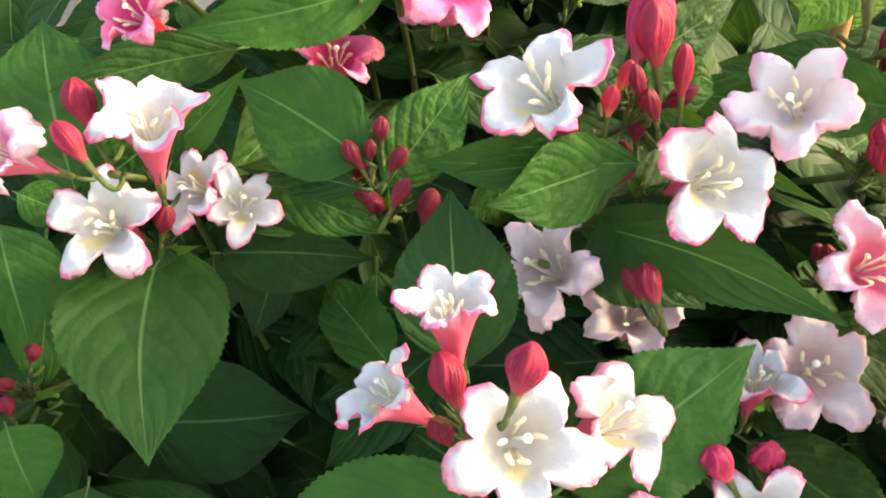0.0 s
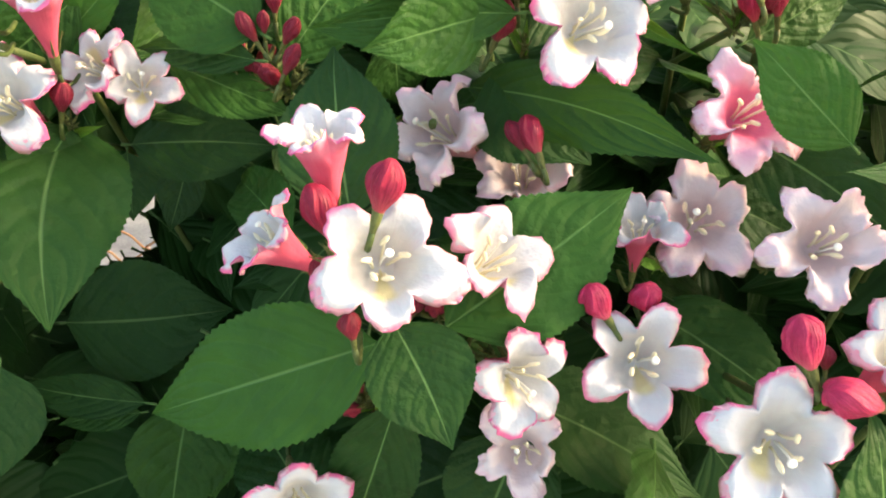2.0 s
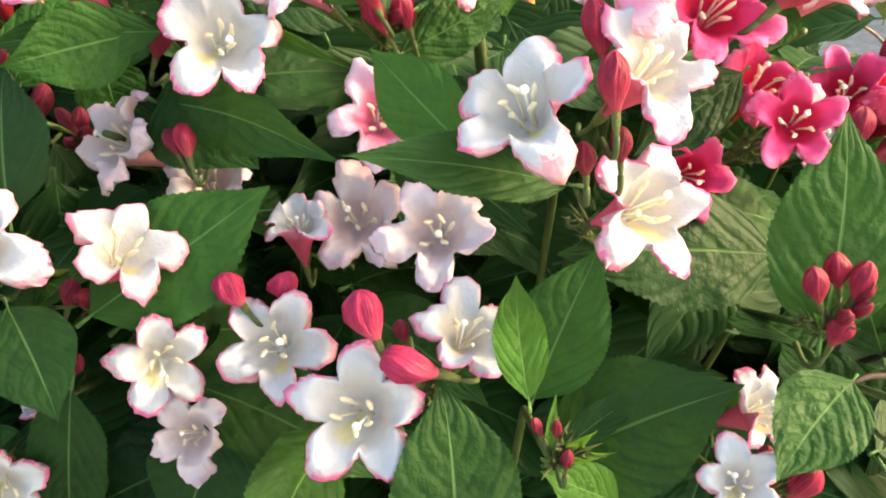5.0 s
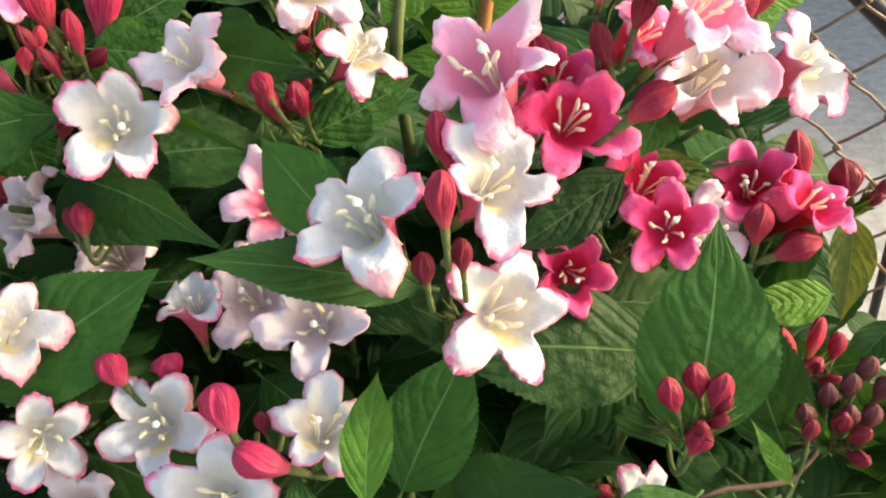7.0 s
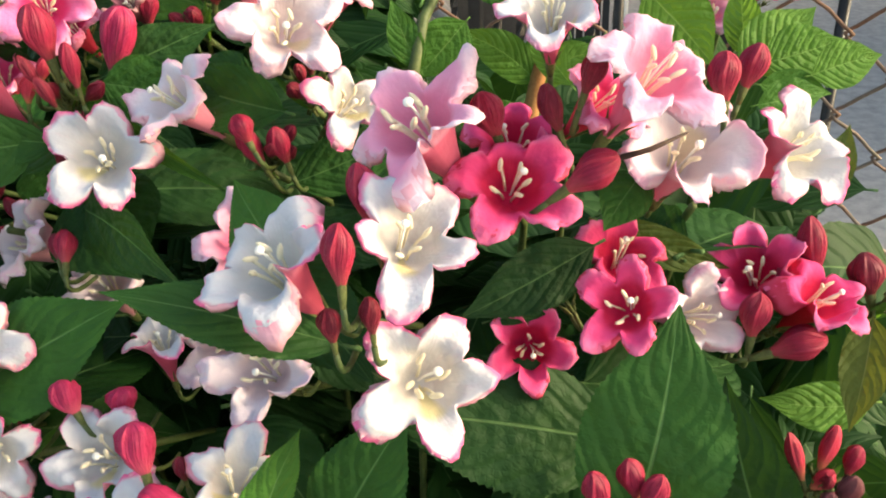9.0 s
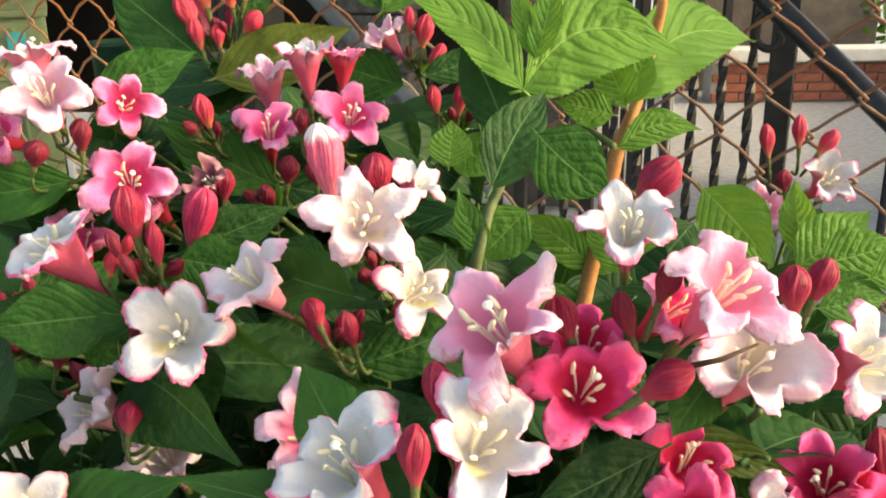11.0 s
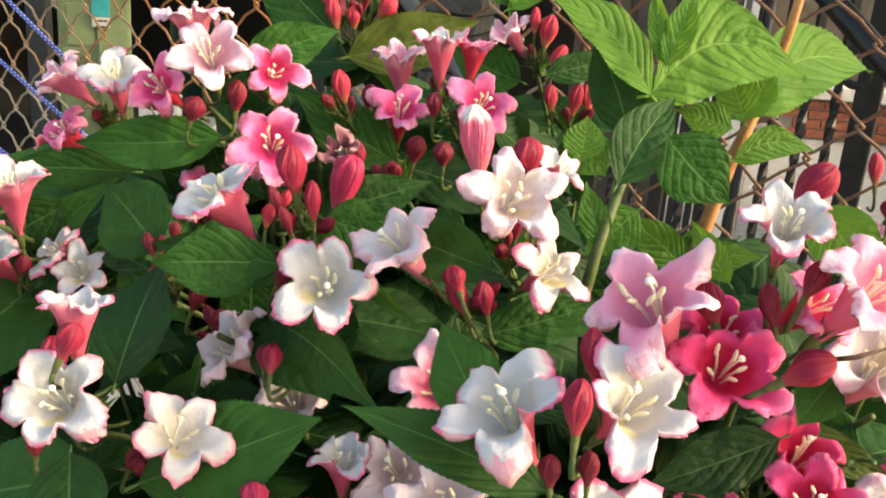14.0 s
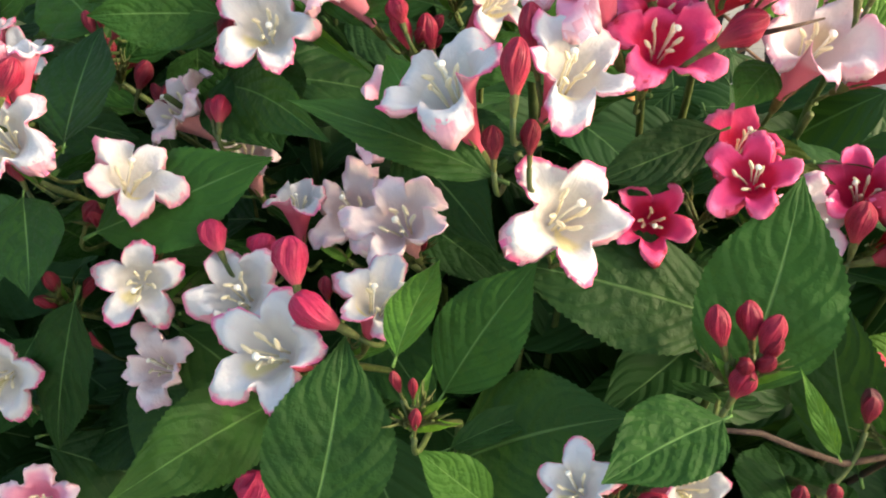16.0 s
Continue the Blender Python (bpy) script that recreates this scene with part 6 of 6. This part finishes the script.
bud("dk", (0.2895, 0.1330, 0.9553), (0.2891, 0.1317, 0.9623), 0.0048, hub)

hub = sprig((0.312, 0.166, 0.955))
for x, y, z in ((0.3163, 0.1711, 0.9720), (0.3095, 0.1690, 0.9700), (0.3213, 0.1743, 0.9760), (0.3147, 0.1640, 0.9650), (0.3215, 0.1650, 0.9640), (0.3030, 0.1653, 0.9650), (0.3260, 0.1712, 0.9700)):
    bud("mauve", (x, y, z), (x + 0.25 * (x - 0.3147), y - 0.001, z + 0.0105), 0.0072, hub)

# leaves of the young plant by the fence
leaf(sapling, "lime", (0.178, 0.385, 1.119), (0.120, 0.388, 1.165), (0.294, -0.684, 0.668), 0.0305, 0.25, 0.05, -0.14)
leaf(sapling, "lime", (0.179, 0.389, 1.118), (0.253, 0.426, 1.132), (0.344, -0.800, 0.492), 0.0549, 0.30, 0.05, 0.27)
# leaf in shade: the dark kind's colour stands for that shade
leaf(sapling, "dark", (0.171, 0.387, 1.097), (0.145, 0.400, 1.145), (-0.018, -0.948, 0.319), 0.0289, 0.20, 0.05, -0.05)
leaf(sapling, "lime", (0.183, 0.389, 1.133), (0.172, 0.395, 1.171), (0.035, -0.976, 0.216), 0.0123, 0.50, 0.12)
leaf(sapling, "lime", (0.184, 0.387, 1.133), (0.190, 0.401, 1.171), (0.068, -0.948, 0.310), 0.0171, 0.50, 0.12)
leaf(sapling, "lime", (0.226, 0.428, 1.110), (0.299, 0.507, 1.135), (0.557, -0.681, 0.474), 0.0450, 0.30, 0.10, 0.14)
leaf(sapling, "lime", (0.225, 0.423, 1.106), (0.211, 0.424, 1.134), (0.034, -0.998, 0.044), 0.0230, 0.30, 0.12)
leaf(sapling, "lime", (0.224, 0.423, 1.107), (0.235, 0.432, 1.136), (-0.000, -0.955, 0.297), 0.0201, 0.30, 0.12)
# shaded leaf as well, darkened through its colour
leaf(sapling, "dark", (0.174, 0.329, 1.085), (0.193, 0.367, 1.124), (0.261, -0.859, 0.441), 0.0290, 0.30, 0.12, 0.06)
leaf(sapling, "dark", (0.192, 0.337, 1.107), (0.224, 0.340, 1.080), (0.179, -0.978, 0.109), 0.0330, 0.15, 0.12)
leaf(sapling, "light", (0.184, 0.392, 1.106), (0.174, 0.396, 1.131), (0.039, -0.973, 0.228), 0.0137, 0.30, 0.12)
leaf(sapling, "lime", (0.223, 0.417, 1.086), (0.264, 0.432, 1.094), (0.279, -0.912, 0.302), 0.0190, 0.25, 0.12, 0.15)
leaf(sapling, "lime", (0.209, 0.455, 1.009), (0.165, 0.449, 1.039), (0.249, -0.951, 0.185), 0.0243, 0.25, 0.12, -0.08)
leaf(sapling, "lime", (0.209, 0.454, 1.006), (0.252, 0.472, 1.022), (0.199, -0.875, 0.441), 0.0214, 0.25, 0.12, 0.12)
leaf(sapling, "lime", (0.207, 0.454, 1.008), (0.214, 0.465, 1.040), (-0.009, -0.945, 0.328), 0.0194, 0.25, 0.12)
leaf(sapling, "lime", (0.219, 0.420, 1.102), (0.191, 0.413, 1.109), (0.268, -0.954, 0.131), 0.0201, 0.25, 0.12)
leaf(sapling, "lime", (0.242, 0.423, 1.190), (0.226, 0.431, 1.239), (-0.112, -0.986, 0.123), 0.0247, 0.30, 0.12)
leaf(sapling, "lime", (0.243, 0.423, 1.189), (0.279, 0.446, 1.231), (0.194, -0.919, 0.343), 0.0317, 0.30, 0.12)
leaf(sapling, "lime", (0.157, 0.322, 1.095), (0.157, 0.328, 1.114), (0.117, -0.959, 0.259), 0.0196, 0.25, 0.12)
leaf(sapling, "light", (0.173, 0.317, 1.058), (0.161, 0.321, 1.086), (0.147, -0.970, 0.196), 0.0147, 0.25, 0.12)
leaf(sapling, "light", (0.213, 0.449, 0.984), (0.159, 0.435, 0.996), (0.303, -0.891, 0.338), 0.0259, 0.25, 0.12)



def tuft_mesh(variant):
    """The spent base of a flower: a slender stalk with five narrow sepals at its end."""
    rng = random.Random(70 + variant)
    bow = (rng.uniform(-0.1, 0.1), rng.uniform(-0.1, 0.1), 0)
    v, f, _ = tube_data(bend((0, 0, 0), (0, 0, 1), bow, 6), [0.030, 0.034, 0.042, 0.055, 0.062, 0.050], 7)
    pieces = [(v, f)]
    for k in range(5):
        a = 2 * math.pi * k / 5 + rng.uniform(-0.3, 0.3)
        c, q, out, far = math.cos(a), math.sin(a), rng.uniform(0.12, 0.30), rng.uniform(1.30, 1.55)
        pts = [(0.045 * c, 0.045 * q, 0.97), (0.085 * c, 0.085 * q, 1.18), (out * 0.7 * c, out * 0.7 * q, far * 0.84), (out * c, out * q, far)]
        v, f, _ = tube_data(pts, [0.030, 0.036, 0.026, 0.006], 5)
        pieces.append((v, f))
    return joined("calyx", pieces, [SEPAL])


TUFTS = [tuft_mesh(k) for k in range(5)]
_br = random.Random(5)
BRACTS = []
for k in range(4):
    _v, _f, _u = leaf_mesh("light", 0.20, 0.6, 0.10, _br, 20, 2)
    BRACTS.append(mesh_from("bract", _v, _f, [LEAF["light"]], _u))
_tr = random.Random(23)
for _hub in HUBS:
    if any((d - n * d.dot(n)).length < 0.6 * w and d.dot(n) > -0.3 * w and d.length < 1.6 * w for c, n, w in OPEN for d in (_hub - c,)):
        continue
    for k in range(4):
        way = Vector((_tr.gauss(0, 0.6), _tr.gauss(-0.35, 0.35), 0.75)).normalized()
        size = _tr.uniform(0.014, 0.024)
        if any((d - n * d.dot(n)).length < 0.5 * w and d.dot(n) > -0.45 * w for c, n, w in OPEN for d in (_hub + way * size - c, _hub + way * size * 0.5 - c)):
            continue
        part("bract", BRACTS[k], shrub, axes(_hub - way * 0.002, way, (-way.x * 0.5, -1.0, 0.4), size), "narrow pointed green bract")
    for k in range(0 if (_hub - Vector((0.172, 0.113, 0.970))).length < 0.002 else 3):
        way = Vector((_tr.gauss(0, 0.5), _tr.gauss(-0.5, 0.3), 0.8)).normalized()
        low, size = _tr.uniform(0.008, 0.013), _tr.uniform(0.009, 0.013)
        if any((d - n * d.dot(n)).length < 0.55 * w and d.dot(n) > -0.45 * w for c, n, w in OPEN for d in (_hub + way * (low + size) - c, _hub + way * low - c)):
            continue
        bud("dk", _hub + way * low, _hub + way * (low + size), size * 0.55, _hub)
    for k in range(7):
        way = Vector((_tr.gauss(0, 0.55), _tr.gauss(-0.55, 0.35), 0.85)).normalized()
        x = way.orthogonal().normalized()
        size = _tr.uniform(0.010, 0.017)
        if any((d - n * d.dot(n)).length < 0.42 * w and d.dot(n) > -0.38 * w for c, n, w in OPEN for d in (_hub + way * size * 1.5 - c, _hub + way * size * 0.9 - c)):
            continue
        part("calyx", TUFTS[_tr.randrange(5)], shrub, axes(_hub - way * 0.004, x, way, size), "brownish green spent calyx")



def cane(points, radii, mat, label):
    return part("cane", tube("cane", points, radii, mat, 10), sapling, Matrix(), label)


cane([(0.25, 0.50, 0.0), (0.235, 0.47, 0.6), (0.206, 0.448, 0.989), (0.213, 0.461, 1.028), (0.222, 0.429, 1.084), (0.230, 0.457, 1.104), (0.239, 0.443, 1.149), (0.243, 0.423, 1.190)], [0.006, 0.0055, 0.0047, 0.0044, 0.0038, 0.0031, 0.0026, 0.0022], CANE, "tan woody cane")
cane([(0.24, 0.48, 0.0), (0.19, 0.40, 0.7), (0.168, 0.310, 1.038), (0.170, 0.316, 1.056), (0.174, 0.323, 1.077), (0.173, 0.382, 1.082), (0.181, 0.392, 1.108)], [0.0034, 0.0030, 0.0027, 0.0026, 0.0024, 0.0021, 0.0018], STEM, "green young cane")
part("cane", tube("cane", [(0.220, 0.416, 1.087), (0.205, 0.445, 1.090), (0.188, 0.420, 1.114)], [0.002, 0.0017, 0.0012], STEM, 8), sapling, Matrix(), "green side shoot")
for k in range(9):
    a = 2 * math.pi * k / 9
    top = Vector((0.12 + 0.20 * math.cos(a), 0.36 + 0.13 * math.sin(a), 0.80))
    pts = bend((0.12 + 0.03 * math.cos(a), 0.36 + 0.03 * math.sin(a), -0.02), top, (0.03 * math.cos(a), 0.03 * math.sin(a), 0.05), 9)
    part("branch", tube("branch", pts, [0.009, 0.0085, 0.008, 0.0075, 0.007, 0.006, 0.0055, 0.005, 0.004], TWIG, 9), shrub, Matrix(), "brown woody branch")
part("stalk", tube("stalk", [(0.251, 0.194, 1.072), (0.261, 0.195, 1.075), (0.271, 0.203, 1.077)], [0.0010, 0.0008, 0.0004], TWIG, 6), shrub, Matrix(), "thin dry stalk")
part("branch", tube("branch", [(0.253, 0.121, 0.981), (0.266, 0.129, 0.977), (0.280, 0.139, 0.967), (0.294, 0.149, 0.958), (0.318, 0.180, 0.944), (0.30, 0.30, 0.80)], [0.0007, 0.0009, 0.0010, 0.0010, 0.0012, 0.0018], TWIG, 8), shrub, Matrix(), "dark red-brown twig")


# ---- the leaves deeper in the shrub ----


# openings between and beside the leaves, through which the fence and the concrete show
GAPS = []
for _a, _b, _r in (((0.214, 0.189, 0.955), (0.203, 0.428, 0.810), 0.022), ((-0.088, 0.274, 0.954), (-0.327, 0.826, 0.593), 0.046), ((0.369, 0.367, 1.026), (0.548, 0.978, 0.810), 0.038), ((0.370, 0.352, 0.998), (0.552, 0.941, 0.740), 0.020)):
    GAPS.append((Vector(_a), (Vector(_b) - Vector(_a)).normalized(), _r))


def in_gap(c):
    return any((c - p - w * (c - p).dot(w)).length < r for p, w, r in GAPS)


def hidden(c, ways, wide=0.030, clear=0.010):
    """Whether a place lies deep enough behind the outer leaves and flowers."""
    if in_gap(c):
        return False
    for p in PLACED:
        d = p - c
        for w in ways:
            deep = d.dot(w)
            if deep > -clear and (d - w * deep).length < wide:
                return False
    return True


WAYS = [Vector((0.0, 0.82, -0.57)).normalized(), Vector((0.0, 0.84, -0.52)).normalized(), Vector((-0.28, 0.92, -0.27)).normalized()]


def sprig_leaves(seed):
    """Pairs of leaves on the twigs below the clusters, where they stay behind the flowers."""
    rng = random.Random(seed)
    for hub in HUBS:
        if hub.y > 0.47 or hub.x > 0.29:
            continue
        got = 0
        for _ in range(30):
            a = rng.uniform(0, 6.28)
            way = Vector((math.cos(a), 0.8 * math.sin(a) - 0.1, rng.uniform(-0.40, 0.0))).normalized()
            base = hub + Vector((0, 0.006, -rng.uniform(0.004, 0.03)))
            length = rng.uniform(0.05, 0.085)
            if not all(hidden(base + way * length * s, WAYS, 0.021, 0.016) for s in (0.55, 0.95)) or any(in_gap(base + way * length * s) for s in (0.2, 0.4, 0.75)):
                continue
            face = Vector((rng.uniform(-0.3, 0.3), -0.55 + rng.uniform(-0.3, 0.3), 1.0))
            # deep kind: the shade behind the flowers is painted into these leaves
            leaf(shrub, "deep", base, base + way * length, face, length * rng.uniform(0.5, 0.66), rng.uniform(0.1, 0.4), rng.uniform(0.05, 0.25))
            got += 1
            if got == 4:
                break


sprig_leaves(11)


def inner_leaves(count, seed):
    rng = random.Random(seed)
    variants = [leaf_mesh("dark", rng.uniform(0.5, 0.72), rng.uniform(0.1, 0.5), rng.uniform(0.05, 0.3), rng, 20, 3) for _ in range(8)]
    verts, faces, uvs = [], [], []
    made = tries = 0
    while made < count and tries < count * 40:
        tries += 1
        if made % 2:
            p = rng.choice(PLACED)
            c = p + Vector((rng.gauss(0, 0.05), rng.uniform(0.02, 0.13), -rng.uniform(0.03, 0.17)))
        else:
            low = made % 10 == 4
            c = Vector((rng.uniform(-0.50, 0.50), rng.uniform(0.02, 0.70), rng.uniform(0.42, 0.68) if low else rng.uniform(0.66, 0.98)))
            if abs((c.x - 0.02) / 0.50) ** 3 + abs((c.y - 0.36) / 0.33) ** 3 > (0.45 if low else 1.0):
                continue
        if c.x > 0.36 + 0.9 * max(0.0, 0.92 - c.z) or (c.y > 0.42 and c.x > 0.12 and c.z > 0.97) or (c.y > 0.38 and c.z > 1.07) or not hidden(c, WAYS):
            continue
        way = Vector((rng.uniform(-1, 1), rng.uniform(-1, 0.3), rng.uniform(-0.7, 0.3)))
        face = Vector((rng.uniform(-0.5, 0.5), rng.uniform(-0.9, 0.1), 1.0))
        m = axes(c, way, face, rng.uniform(0.05, 0.085))
        m = m @ Matrix.Translation((-0.5, 0, 0))
        v, f, u = variants[rng.randrange(8)]
        b = len(verts)
        verts += [m @ Vector(a) for a in v]
        uvs += u
        faces += [tuple(b + a for a in face_) for face_ in f]
        made += 1
    # shade-dark leaf colour, on top of the shade that falls in here
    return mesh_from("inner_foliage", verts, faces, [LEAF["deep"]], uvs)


tagged(part("inner_foliage", inner_leaves(3600, 5), shrub, Matrix()), "leaves deep inside the shrub, their colour darkened as shade", kind="stuff")
